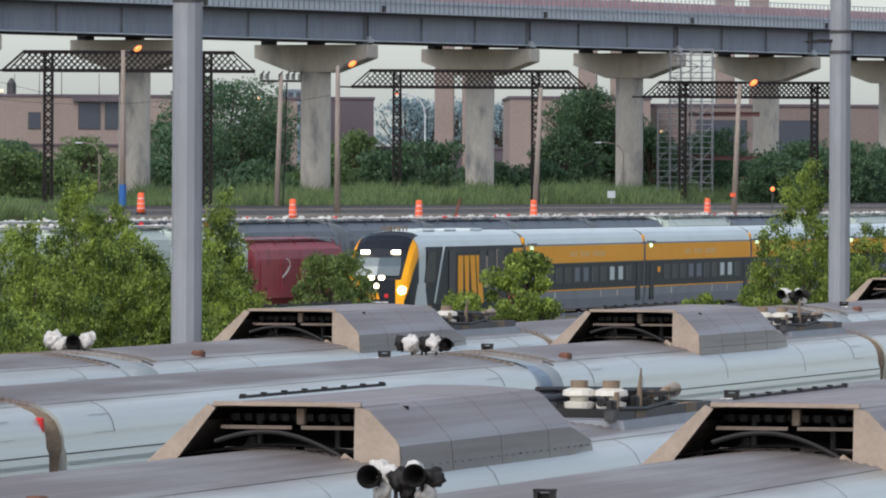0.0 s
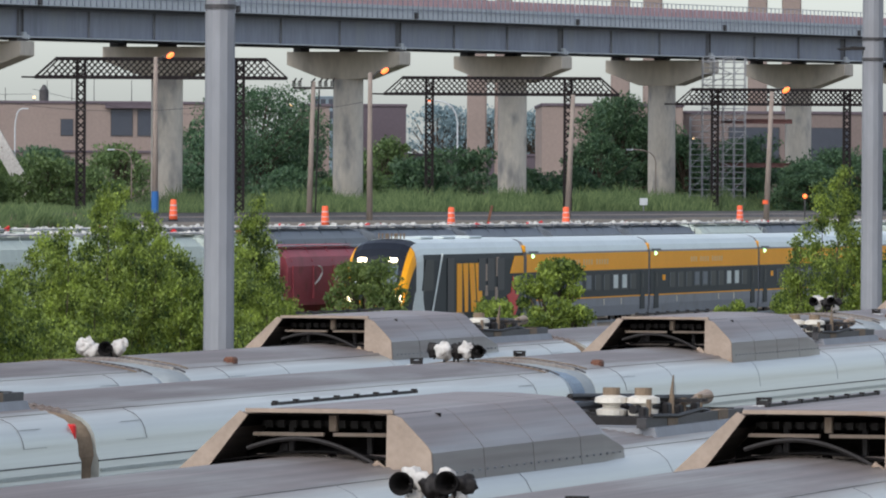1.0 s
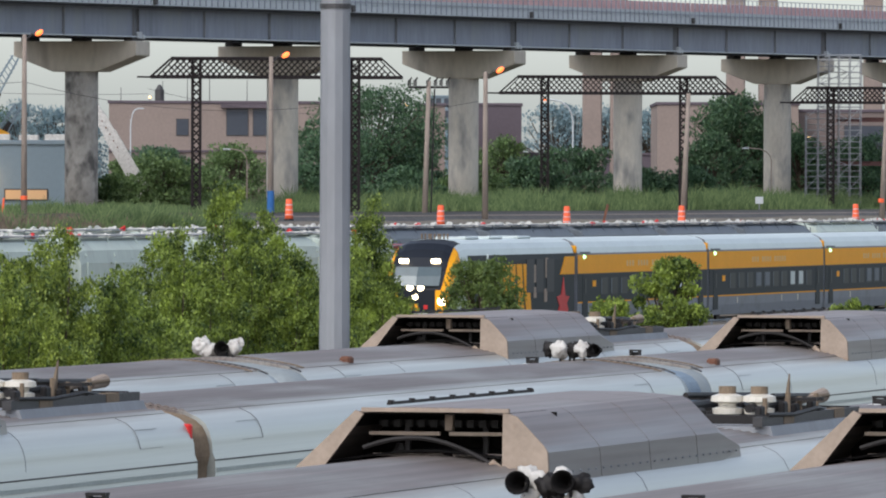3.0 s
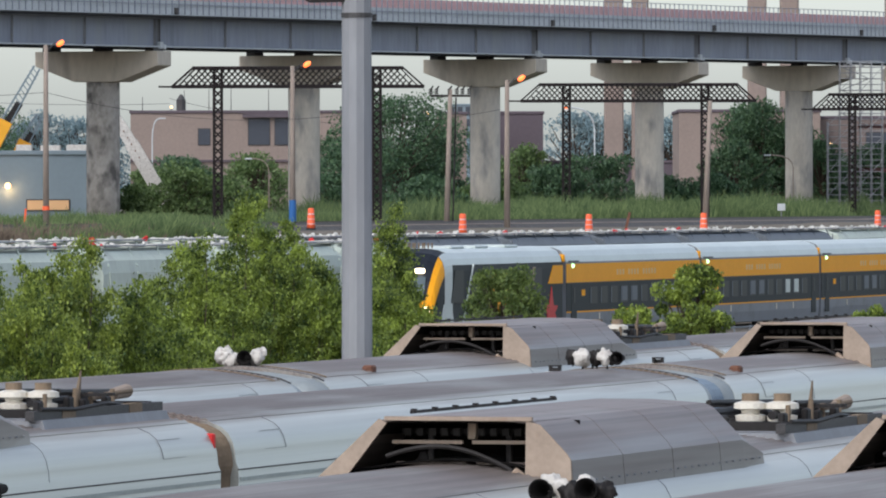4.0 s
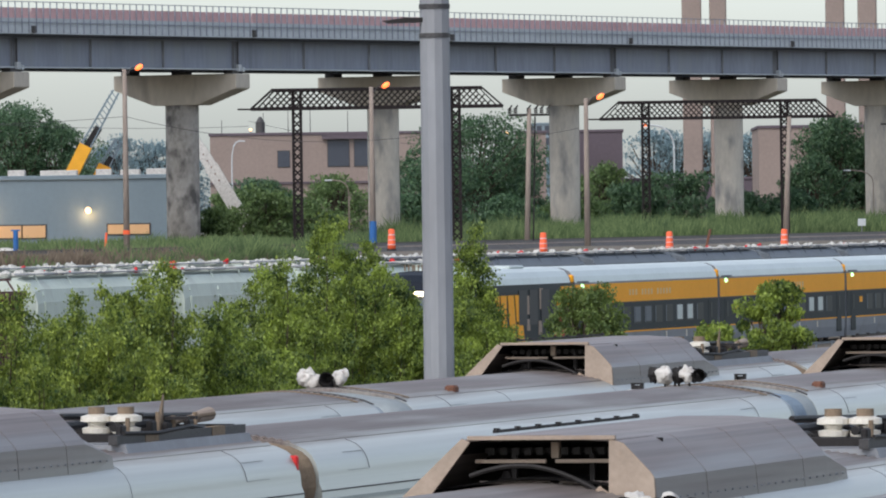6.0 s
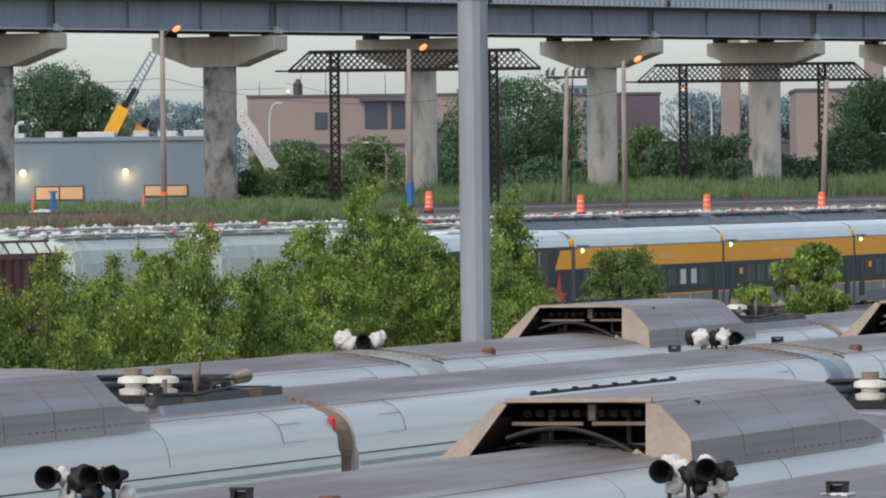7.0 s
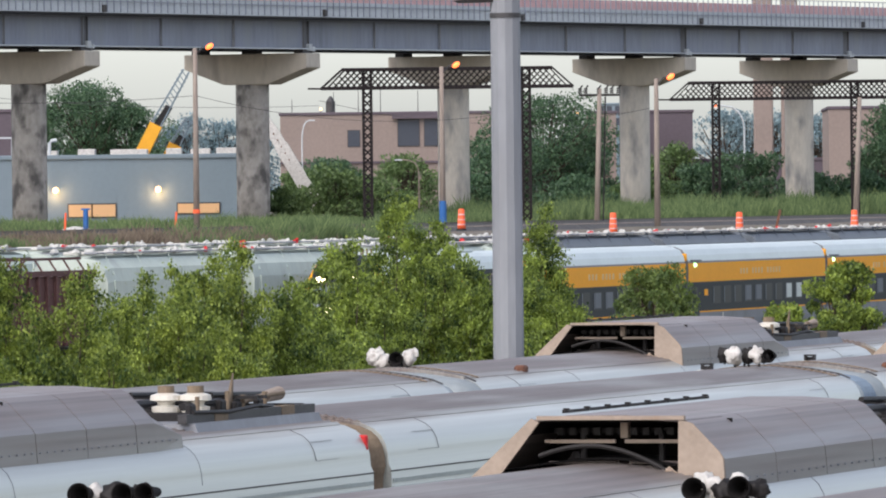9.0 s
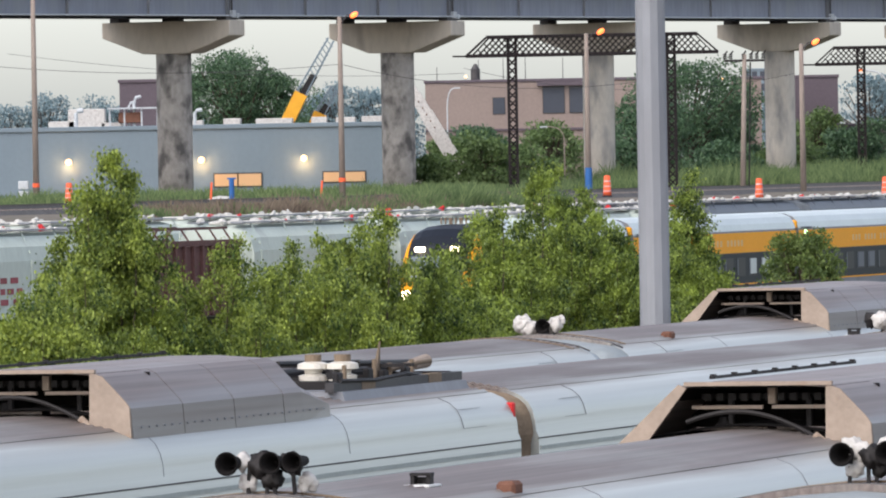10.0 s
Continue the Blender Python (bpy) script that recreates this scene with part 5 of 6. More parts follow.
def barrel(x, y, z, h=1.17, tilt=0.0):
    t = thing("traffic_barrel", pose(x, y, z, 0, tilt, 0), "orange plastic traffic barrel with pale bands", "traffic barrel", "orange traffic barrels")
    bm = bmesh.new()
    rod(bm, (0, 0, 0), (0, 0, 0.1), 0.28, 0.26, 14)
    part("rubber_base", bm, "dark", t)
    bm = bmesh.new()
    rings = []
    for z0, r in ((0.1, 0.225), (0.4, 0.215), (0.42, 0.205), (0.74, 0.195), (0.76, 0.185), (h - 0.05, 0.17), (h, 0.12)):
        rings.append([(math.cos(a) * r, math.sin(a) * r, z0) for a in np.linspace(0, math.tau, 16, endpoint=False)])
    loft(bm, rings)
    part("body", bm, "barrel", t, "", True)
    for z0, r in ((0.3, 0.224), (0.56, 0.206), (0.82, 0.19)):
        bm = bmesh.new()
        rod(bm, (0, 0, z0), (0, 0, z0 + 0.07), r, r - 0.01, 16)
        part("pale_band", bm, "pinknet", t)
    return t


for x, y, z in ((-8.8, 437.0, 4.80), (-0.65, 436.0, 4.5), (6.25, 446.0, 4.45), (12.6, 448.0, 4.5), (25.0, 505.0, 4.55), (-39.6, 458.0, 4.9)):
    barrel(x, y, z)
for x, y in ((-31.4, 455.0), (-25.2, 455.0)):
    t = thing("marker_post", pose(x, y, 4.65), "slim orange marker post", "marker post", "orange marker posts")
    bm = bmesh.new()
    rod(bm, (0, 0, -0.1), (0.08, 0, 1.3), 0.07, 0.06, 10)
    part("post", bm, "barrel", t)
t = thing("marker_board", pose(8.2, 445.0, 4.6, 0, 14, 0), "leaning rust-orange marker board", "marker board")
bm = bmesh.new()
box(bm, (0, 0, 0.55), (0.14, 0.06, 1.2), bevel=0.01)
part("board", bm, "rust", t)
t = thing("blue_bollard", pose(-30.2, 455.0, 4.65), "blue painted steel bollard", "bollard")
bm = bmesh.new()
rod(bm, (0, 0, -0.1), (0, 0, 1.5), 0.15, 0.14, 12)
box(bm, (0, 0, 1.5), (0.5, 0.2, 0.1))
part("post", bm, "bluepaint", t)
t = thing("boulder", pose(-30.8, 457.0, 4.75), "pale rough boulder beside track", "boulder")
bm = bmesh.new()
bmesh.ops.create_icosphere(bm, subdivisions=3, radius=0.7)
for v in bm.verts:
    v.co = Vector((v.co.x * 1.4, v.co.y, v.co.z * 0.6)) * (1 + 0.3 * noise.noise(v.co * 2))
part("stone", bm, "snowy", t)


# ---- lattice portals over the upper tracks ----
def portal(x, y, width, top, posts, depth=1.25, z0=4.5):
    t = thing("lattice_portal", pose(x, y, z0), "rusty black riveted lattice steel portal frame", "railway gantry", "lattice portals")
    h = top - z0
    a = 0.11
    for yy in (-0.5, 0.5):
        bm = bmesh.new()
        beam(bm, (1.4, yy, h), (width - 1.4, yy, h), a * 2, a * 2)
        beam(bm, (0, yy, h - depth), (width, yy, h - depth), a * 2, a * 2)
        beam(bm, (0, yy, h - depth), (1.4, yy, h), a, a)
        beam(bm, (width, yy, h - depth), (width - 1.4, yy, h), a, a)
        part("beam_chord", bm, "lattice", t)
        n = int(width / 0.4)
        joined = bmesh.new()
        for k in range(n):
            x0, x1 = width * k / n, width * (k + 1) / n
            z0c = lambda xx: h - depth + depth * min(1, max(0, min(xx, width - xx) / 1.4))
            for za, zb in ((h - depth, h - depth * 0.667), (h - depth * 0.667, h - depth * 0.333), (h - depth * 0.333, h)):
                for fl in (0, 1):
                    p0, p1 = (x0, zb if fl else za), (x1, za if fl else zb)
                    if p0[1] > z0c(p0[0]) + 0.01 or p1[1] > z0c(p1[0]) + 0.01:
                        continue
                    bm = bmesh.new() if yy < 0 else joined
                    beam(bm, (p0[0], yy, p0[1]), (p1[0], yy, p1[1]), 0.045, 0.075)
                    if yy < 0:
                        part("lattice_bar", bm, "lattice", t)
        if yy > 0:
            tagged(part("lattice_web", joined, "lattice", t), kind="stuff")
        else:
            joined.free()
    bm = bmesh.new()
    beam(bm, (-0.9, 0, h - depth), (3.0, 0, h - depth - 0.05), 0.1, 0.12)
    part("arm", bm, "lattice", t)
    for px in posts:
        bm = bmesh.new()
        for xx in (-0.26, 0.26):
            for yy in (-0.3, 0.3):
                beam(bm, (px + xx, yy, -0.4), (px + xx, yy, h), 0.17, 0.17)
        k = 0.0
        post = part("post", bm, "lattice", t)
        while k < h - 0.5:
            for yy in (-0.3, 0.3):
                bm = bmesh.new()
                beam(bm, (px - 0.26, yy, k), (px + 0.26, yy, k + 0.55), 0.06, 0.1)
                part("post_lacing", bm, "lattice", post)
                bm = bmesh.new()
                beam(bm, (px + 0.26, yy, k), (px - 0.26, yy, k + 0.55), 0.06, 0.1)
                part("post_lacing", bm, "lattice", post)
            k += 0.55
    return t


portal(-20.4, 548.0, 17.0, 15.3, (3.1, 13.8))
portal(3.5, 622.0, 18.0, 15.2, (3.5, 14.1))
portal(28.6, 690.0, 17.5, 15.3, (3.4, 14.6))


# ---- buildings and works beyond ----
def slab(name, x, y, w, d, z0, z1, material, label, category="building"):
    t = thing(name, pose(x, y, z0), label, category)
    bm = bmesh.new()
    box(bm, (w / 2, d / 2, (z1 - z0) / 2), (w, d, z1 - z0))
    part("wall", bm, material, t)
    bm = bmesh.new()
    box(bm, (w / 2, d / 2, z1 - z0 + 0.12), (w + 0.3, d + 0.3, 0.35), bevel=0.05)
    part("roof_edge", bm, "brickdark" if "brick" in material else material, t)
    return t


def windows(t, items, material="window", y=-0.03):
    for x, z, w, h in items:
        bm = bmesh.new()
        box(bm, (x, y, z), (w + 0.2, 0.1, h + 0.2))
        f = part("window", bm, "frame", t)
        bm = bmesh.new()
        box(bm, (x, y - 0.06, z), (w, 0.05, h))
        part("pane", bm, material, f)


# blue-grey industrial shed
shed = slab("industrial_shed", -62.0, 610.0, 33.4, 40.0, 4.6, 9.85, "shedblue", "long low blue-grey clad industrial shed with lit windows")
for k in range(44):
    bm = bmesh.new()
    box(bm, (0.25 + k * 0.76, -0.004, 2.5), (0.03, 0.02, 5.0))
    part("cladding_rib", bm, "shedblue", shed)
windows(shed, [(21.1, 1.35, 1.7, 0.9), (22.9, 1.35, 1.7, 0.9), (29.2, 1.45, 1.5, 0.7), (30.8, 1.45, 1.5, 0.7), (0.6, 1.6, 2.0, 2.4)], "warmroom")
for x in (9.3, 19.3, 27.0):
    bm = bmesh.new()
    bmesh.ops.create_uvsphere(bm, u_segments=14, v_segments=8, radius=0.24)
    for v in bm.verts:
        v.co += Vector((x, -0.35, 2.9))
    part("wall_lamp", bm, "warm", shed, "glowing warm wall lamp", True)
    glowing = bpy.data.lights.new("wall_light", "POINT")
    glowing.energy, glowing.color, glowing.shadow_soft_size = 60.0, (1.0, 0.62, 0.3), 0.2
    new("wall_light", glowing).location = (-62.0 + x, 609.3, 7.2)
rnd = random.Random(4)
for k, (x, w, h) in enumerate(((12.3, 1.6, 0.35), (21.4, 1.3, 0.5), (24.6, 2.8, 0.45), (28.0, 1.2, 0.5), (30.0, 1.5, 0.45), (32.0, 1.6, 0.5), (18.0, 2.4, 0.4), (8.5, 2.0, 0.5), (10.4, 2.8, 1.4))):
    u = thing("rooftop_unit", pose(-62.0 + x, 614.0, 10.1), "small pale rooftop ventilation unit", "rooftop unit", "rooftop units")
    bm = bmesh.new()
    box(bm, (0, 0, h / 2), (w, 1.4, h), bevel=0.05)
    part("casing", bm, "plainwhite", u)
for x in (16.6, 17.3):
    u = thing("rooftop_vent", pose(-62.0 + x, 613.0, 10.1), "pale metal rooftop vent stack", "vent stack", "vent stacks")
    bm = bmesh.new()
    rod(bm, (0, 0, 0), (0, 0, 1.5), 0.16, 0.16, 10)
    rod(bm, (0, 0, 1.4), (0, 0, 1.6), 0.26, 0.2, 10)
    part("stack", bm, "parapet", u)

for x, h, r in ((13.6, 1.9, 0.09), (14.0, 2.3, 0.12), (18.6, 1.2, 0.14), (9.6, 1.3, 0.2)):
    u = thing("rooftop_pipe", pose(-62.0 + x, 613.4, 10.1), "pale bent rooftop pipe", "pipe", "rooftop pipes")
    bm = bmesh.new()
    tube(bm, [(0, 0, 0), (0, 0, h * 0.8), (0.15, 0, h * 0.96), (0.55, 0, h)], r, 8)
    part("pipe", bm, "parapet", u)
u = thing("machine_rack", pose(-62.0 + 12.2, 613.0, 10.1), "pale open steel rack with rusty machine on shed roof", "rack")
for px in (0, 1.1, 2.4, 3.6):
    bm = bmesh.new()
    beam(bm, (px, 0, 0), (px, 0, 1.35), 0.12)
    part("frame_post", bm, "parapet", u)
bm = bmesh.new()
box(bm, (1.8, 0, 1.4), (3.9, 0.9, 0.12))
part("frame_top", bm, "parapet", u)
bm = bmesh.new()
box(bm, (1.5, 0.3, 0.7), (1.7, 0.7, 0.8), bevel=0.05)
part("unit", bm, "rust", u, "rust-brown machine casing")
u = thing("meter_cabinet", pose(-55.8, 606.0, 4.7), "pale grey meter cabinet beside the shed", "cabinet")
for z in (0.4, 1.15):
    bm = bmesh.new()
    box(bm, (0, 0, z), (0.75, 0.4, 0.62), bevel=0.04)
    part("box", bm, "parapet", u)
brick = slab("brick_office", -40.2, 950.0, 26.5, 30.0, 4.8, 16.6, "brick", "tan brick flat-roofed office block with dark upper windows")
windows(brick, [(15.0, 9.6, 2.4, 3.0), (18.0, 9.6, 2.2, 3.0), (8.6, 9.0, 1.3, 1.8)])
bm = bmesh.new()
box(bm, (16.3, -0.4, 11.5), (6.4, 0.8, 0.5))
part("canopy", bm, "brickdark", brick)
bm = bmesh.new()
box(bm, (13.0, -0.15, 6.2), (26.0, 0.3, 0.25))
part("ledge", bm, "brickdark", brick)
for x, z, h in ((1.2, 0, 1.6), (6.1, 0, 2.4), (9.0, 0, 2.6), (11.6, 0, 3.6), (16.0, 0, 2.5)):
    u = thing("roof_aerial", pose(-40.2 + x, 955.0, 16.9), "thin dark rooftop aerial rod", "aerial", "rooftop aerials")
    bm = bmesh.new()
    rod(bm, (0, 0, 0), (0, 0, h), 0.05, 0.03, 6)
    part("rod", bm, "frame", u)
u = thing("water_tank", pose(-34.4, 953.0, 16.9), "small dark rooftop tank", "rooftop tank")
bm = bmesh.new()
rod(bm, (0, 0, 0), (0, 0, 1.3), 0.55, 0.55, 14), rod(bm, (0, 0, 1.3), (0, 0, 1.9), 0.5, 0.15, 14)
part("tank", bm, "frame", u)
plum = slab("plum_warehouse", -0.6, 1000.0, 9.0, 30.0, 4.8, 17.0, "brickdark", "flat-roofed dark plum clad warehouse")
plum2 = slab("plum_annex", 5.6, 1010.0, 30.0, 20.0, 4.8, 11.0, "brickdark", "low dark warehouse annex")
tan1 = slab("tan_hall", -4.6, 985.0, 3.6, 12.0, 4.8, 16.8, "brick", "small tan brick hall building")
tan2 = slab("tan_warehouse", 22.6, 900.0, 15.6, 30.0, 4.8, 16.1, "brick", "tan brick warehouse with flat roof")
tan3 = slab("tan_factory", 38.3, 905.0, 40.0, 30.0, 4.8, 15.4, "brickmauve", "long mauve-brown brick factory wall")
windows(tan3, [(8.0, 6.0, 5.5, 6.0), (16.0, 6.0, 5.0, 6.0)])
dark1 = slab("dark_annex", -64.0, 800.0, 3.8, 20.0, 4.8, 15.6, "brickdark", "dark plum clad annex building")
farb = slab("distant_block", -5.5, 1600.0, 9.0, 20.0, 4.8, 25.0, "shedblue", "hazy distant apartment block")
windows(farb, [(1.0 + 1.6 * i, 12 + 2.4 * k, 0.8, 1.2) for i in range(5) for k in range(4)])

# columns of a second viaduct behind the overpass
for x, y, w, top in ((16.4, 960.0, 2.3, 40.0), (19.5, 960.0, 2.0, 40.0), (33.3, 960.0, 2.2, 42.0), (37.1, 960.0, 2.2, 42.0), (49.5, 960.0, 2.2, 42.0), (53.5, 960.0, 2.2, 42.0)):
    t = thing("far_column", pose(x, y, 4.5), "brown concrete column of a further viaduct", "column", "further viaduct columns")
    bm = bmesh.new()
    box(bm, (0, 0, (top - 4.5) / 2), (w, w, top - 4.5), bevel=0.15)
    part("shaft", bm, "brick", t)


def crane(x, y, z, reach, rise, color, label, lattice=True):
    t = thing("mobile_crane", pose(x, y, z), label, "crane", "mobile cranes")
    d = Vector((reach, 0, rise))
    bm = bmesh.new()
    box(bm, (0, 0, -2.6), (3.5, 2.4, 1.6), bevel=0.2)
    part("carrier", bm, color, t)
    if lattice:
        bm = bmesh.new()
        beam(bm, (-0.6, 0, -1.6), d * 0.47, 1.0, 1.05)
        part("lower_boom", bm, color, t)
        side = d.normalized().cross(Vector((0, 1, 0))) * 0.42
        for sx in (-1, 1):
            for yy in (-0.4, 0.4):
                bm = bmesh.new()
                beam(bm, d * 0.38 + side * sx + Vector((0, yy, 0)), d + side * sx * 0.6 + Vector((0, yy, 0)), 0.1)
                part("boom_chord", bm, "shedblue", t)
        for k in range(14):
            a, b = d * (0.4 + k * 0.042), d * (0.44 + k * 0.042)
            bm = bmesh.new()
            beam(bm, a - side, b + side, 0.07)
            part("boom_lacing", bm, "shedblue", t)
        bm = bmesh.new()
        beam(bm, d * 0.42 - side * 0.3, d * 0.66 - side * 0.5, 0.5, 0.6)
        part("winch_head", bm, "dark", t)
    else:
        for a, b, w in ((-0.3, 0.55, 1.1), (0.5, 0.8, 0.95), (0.75, 1.0, 0.8)):
            bm = bmesh.new()
            beam(bm, d * a, d * b, w, w)
            part("boom_section", bm, color, t)
        bm = bmesh.new()
        rod(bm, d + Vector((0, -0.5, 0)), d + Vector((0, 0.5, 0)), 0.5, 0.5, 14)
        part("boom_sheave", bm, "dark", t)
        for k in range(5):
            bm = bmesh.new()
            c = d * (0.35 + 0.09 * k)
            box(bm, (c.x, c.y - 0.58, c.z), (0.09, 0.05, 0.14))
            part("lettering_bar", bm, "rust", t, "unreadable rust-red lettering bar")


crane(-40.2, 660.0, 9.0, 4.7, 8.2, "yellow", "yellow crane with raised lattice boom")
crane(-37.6, 662.0, 9.4, 2.2, 3.9, "yellow", "amber crane with shorter raised boom")
crane(-25.6, 650.0, 7.8, -3.4, 5.8, "plainwhite", "white telescopic crane boom leaning over the trees", False)


def scaffold(x, y, z0, z1, w):
    t = thing("scaffold_tower", pose(x, y, z0), "galvanised scaffold stair tower", "scaffold")
    h = z1 - z0
    cols = [0, w * 0.22, w * 0.42, w * 0.6, w * 0.8, w]
    for i, px in enumerate(cols):
        for py in (0, w * 0.5):
            bm = bmesh.new()
            rod(bm, (px, py, 0), (px, py, h * (0.62 if i == 0 else 1.0)), 0.04, 0.04, 8)
            part("standard", bm, "pole", t)
    k, fl = 0.0, 0
    while k < h - 0.2:
        first_col = 0 if k < h * 0.6 else 1
        for py in (0, w * 0.5):
            bm = bmesh.new()
            rod(bm, (cols[first_col], py, k), (w, py, k), 0.035, 0.035, 6)
            part("ledger", bm, "pole", t)
            bm = bmesh.new()
            rod(bm, (cols[first_col], py, k + 0.5), (w, py, k + 0.5), 0.025, 0.025, 6)
            part("guard_rail", bm, "pole", t)
        for i in range(first_col, 5):
            if (i + fl) % 2:
                continue
            bm = bmesh.new()
            rod(bm, (cols[i + fl * 0], 0, k), (cols[i + 1], 0, min(h, k + 1.0)), 0.028, 0.028, 6)
            part("brace", bm, "pole", t)
        bm = bmesh.new()
        box(bm, (w * 0.5, w * 0.25, k), (w * 0.55, w * 0.45, 0.05))
        part("deck_board", bm, "wood", t)
        bm = bmesh.new()
        a, b = (w * 0.25, w * 0.75) if fl else (w * 0.75, w * 0.25)
        beam(bm, (a, 0.5, k), (b, 0.5, min(h, k + 1.0)), 0.16, 0.06)
        part("stair", bm, "pole", t)
        k += 1.0
        fl = 1 - fl


scaffold(30.4, 700.0, 4.8, 18.2, 4.7)
for z in (12.75, 8.95):
    t = thing("steel_beam", pose(33.2, 705.0, z), "rust-red horizontal steel beam in the works", "steel beam", "rusty steel beams")
    bm = bmesh.new()
    prism(bm, [(-0.15, -0.2), (0.15, -0.2), (0.15, -0.14), (0.04, -0.14), (0.04, 0.14), (0.15, 0.14), (0.15, 0.2), (-0.15, 0.2), (-0.15, 0.14), (-0.04, 0.14), (-0.04, -0.14), (-0.15, -0.14)], 0, 6.2)
    o = part("beam", bm, "boxcar", t)
    o.rotation_euler = (0, 0, radians(-90))


def street_light(x, y, top, side, lit=True, arm=2.3, r=0.08):
    t = thing("curved_street_light", pose(x, y, 4.7), "slim curved metal street light", "street lamp", "curved street lights")
    h = top - 4.7
    bm = bmesh.new()
    pts = [(0, 0, 0), (0, 0, h * 0.8), (side * arm * 0.07, 0, h * 0.88), (side * arm * 0.22, 0, h * 0.94), (side * arm * 0.48, 0, h * 0.98), (side * arm, 0, h)]
    tube(bm, pts, r, 8)
    part("mast", bm, "wood" if r < 0.06 else "parapet", t)
    bm = bmesh.new()
    box(bm, (side * (arm + 0.2), 0, h - 0.05), (0.6, 0.3, 0.14), bevel=0.05)
    part("lamp_head", bm, "sodium" if lit else "parapet", t)


street_light(10.6, 720.0, 14.6, -1)
street_light(-16.2, 640.0, 9.7, -1, False, 1.4, 0.05)
street_light(27.0, 690.0, 10.2, -1, False, 2.0, 0.055)
street_light(-33.7, 850.0, 15.0, 1, False, 0.9, 0.07)


t = thing("trackside_sign", pose(24.1, 640.0, 4.7), "small pale blue trackside sign board", "sign")
bm = bmesh.new()
box(bm, (0, 0, 1.1), (0.62, 0.05, 0.55), bevel=0.02)
part("board", bm, "parapet", t)
bm = bmesh.new()
rod(bm, (0, 0.05, -0.1), (0, 0.05, 1.3), 0.04, 0.04, 8)
part("post", bm, "pole", t)


# distant lamps in the works
for x, y, z in ((-35.5, 952.0, 17.3), (-5.2, 900.0, 16.0), (-4.6, 690.0, 6.3), (-14.2, 690.0, 6.4), (34.5, 600.0, 6.3), (38.5, 880.0, 12.4)):
    t = thing("site_lamp", pose(x, y, z), "small warm glowing site lamp", "lamp", "small site lamps")
    bm = bmesh.new()
    bmesh.ops.create_uvsphere(bm, u_segments=10, v_segments=6, radius=0.16)
    part("lamp", bm, "warm" if y > 800 else "sodium", t, "", True)
    bm = bmesh.new()
    rod(bm, (0, 0.1, 4.7 - z), (0, 0.1, 0), 0.06, 0.05, 8)
    part("post", bm, "frame", t)


# fence in front of the moving train
t = thing("yard_fence", yard(0, 84.0, 0), "pale galvanised guard fence beside the track", "fence", kind="structure")
for z in (0.95, 0.55):
    bm = bmesh.new()
    box(bm, (0, 380, z - 0.2), (0.06, 420, 0.08))
    part("rail", bm, "vmid", t)
first = None
for k in range(140):
    if first is None:
        bm = bmesh.new()
        box(bm, (0, 0, 0.4), (0.07, 0.07, 0.85))
        first = part("post", bm, "vmid", t)
        first.location = (-0.06, 170.0, 0)
    else:
        share(first, t, pose(-0.06, 170 + k * 3.0, 0))


# overhead wires
def wire(a, b, sag, r=0.016):
    t = thing("overhead_wire", pose(*a), "thin dark overhead wire", "wire", "overhead wires")
    a, b = Vector(a), Vector(b)
    pts = []
    for k in range(17):
        f = k / 16
        p = (b - a) * f
        p.z -= sag * 4 * f * (1 - f)
        pts.append(p)
    bm = bmesh.new()
    tube(bm, pts, r, 5)
    part("strand", bm, "frame", t)


wire((-60, 500, 15.2), (-26.2, 497, 13.0), 1.2)
wire((-26.2, 497, 13.0), (-1.6, 500, 12.8), 1.6)
wire((-60, 640, 16.2), (-24, 640, 14.0), 0.8)
wire((-24, 640, 14.4), (2.0, 640, 13.5), 1.5)


# ---- plants ----
def leaves(name, centers, size, material, parent, rs, long=1.5):
    """Many small leaf blades, each a bent diamond, in one mesh."""
    n = len(centers)
    a = rs.uniform(0, math.tau, n)
    tilt = rs.normal(0, 0.6, n)
    ux = np.stack([np.cos(a), np.sin(a), 0 * a], 1)
    up = np.stack([-np.sin(a) * np.sin(tilt), np.cos(a) * np.sin(tilt), np.cos(tilt)], 1)
    sz = (size * rs.uniform(0.6, 1.3, n))[:, None]
    c = np.asarray(centers)
    nrm = np.cross(ux, up)
    v = np.stack([c - up * sz * long * 0.5, c + ux * sz * 0.5 + nrm * sz * 0.1, c + up * sz * long * 0.5, c - ux * sz * 0.5 + nrm * sz * 0.1], 1).reshape(-1, 3)
    me = bpy.data.meshes.new(name)
    me.from_pydata(v.tolist(), [], np.arange(4 * n).reshape(-1, 4).tolist())
    me.materials.append(M[material])
    o = new(name, me)
    o.parent = parent
    return o


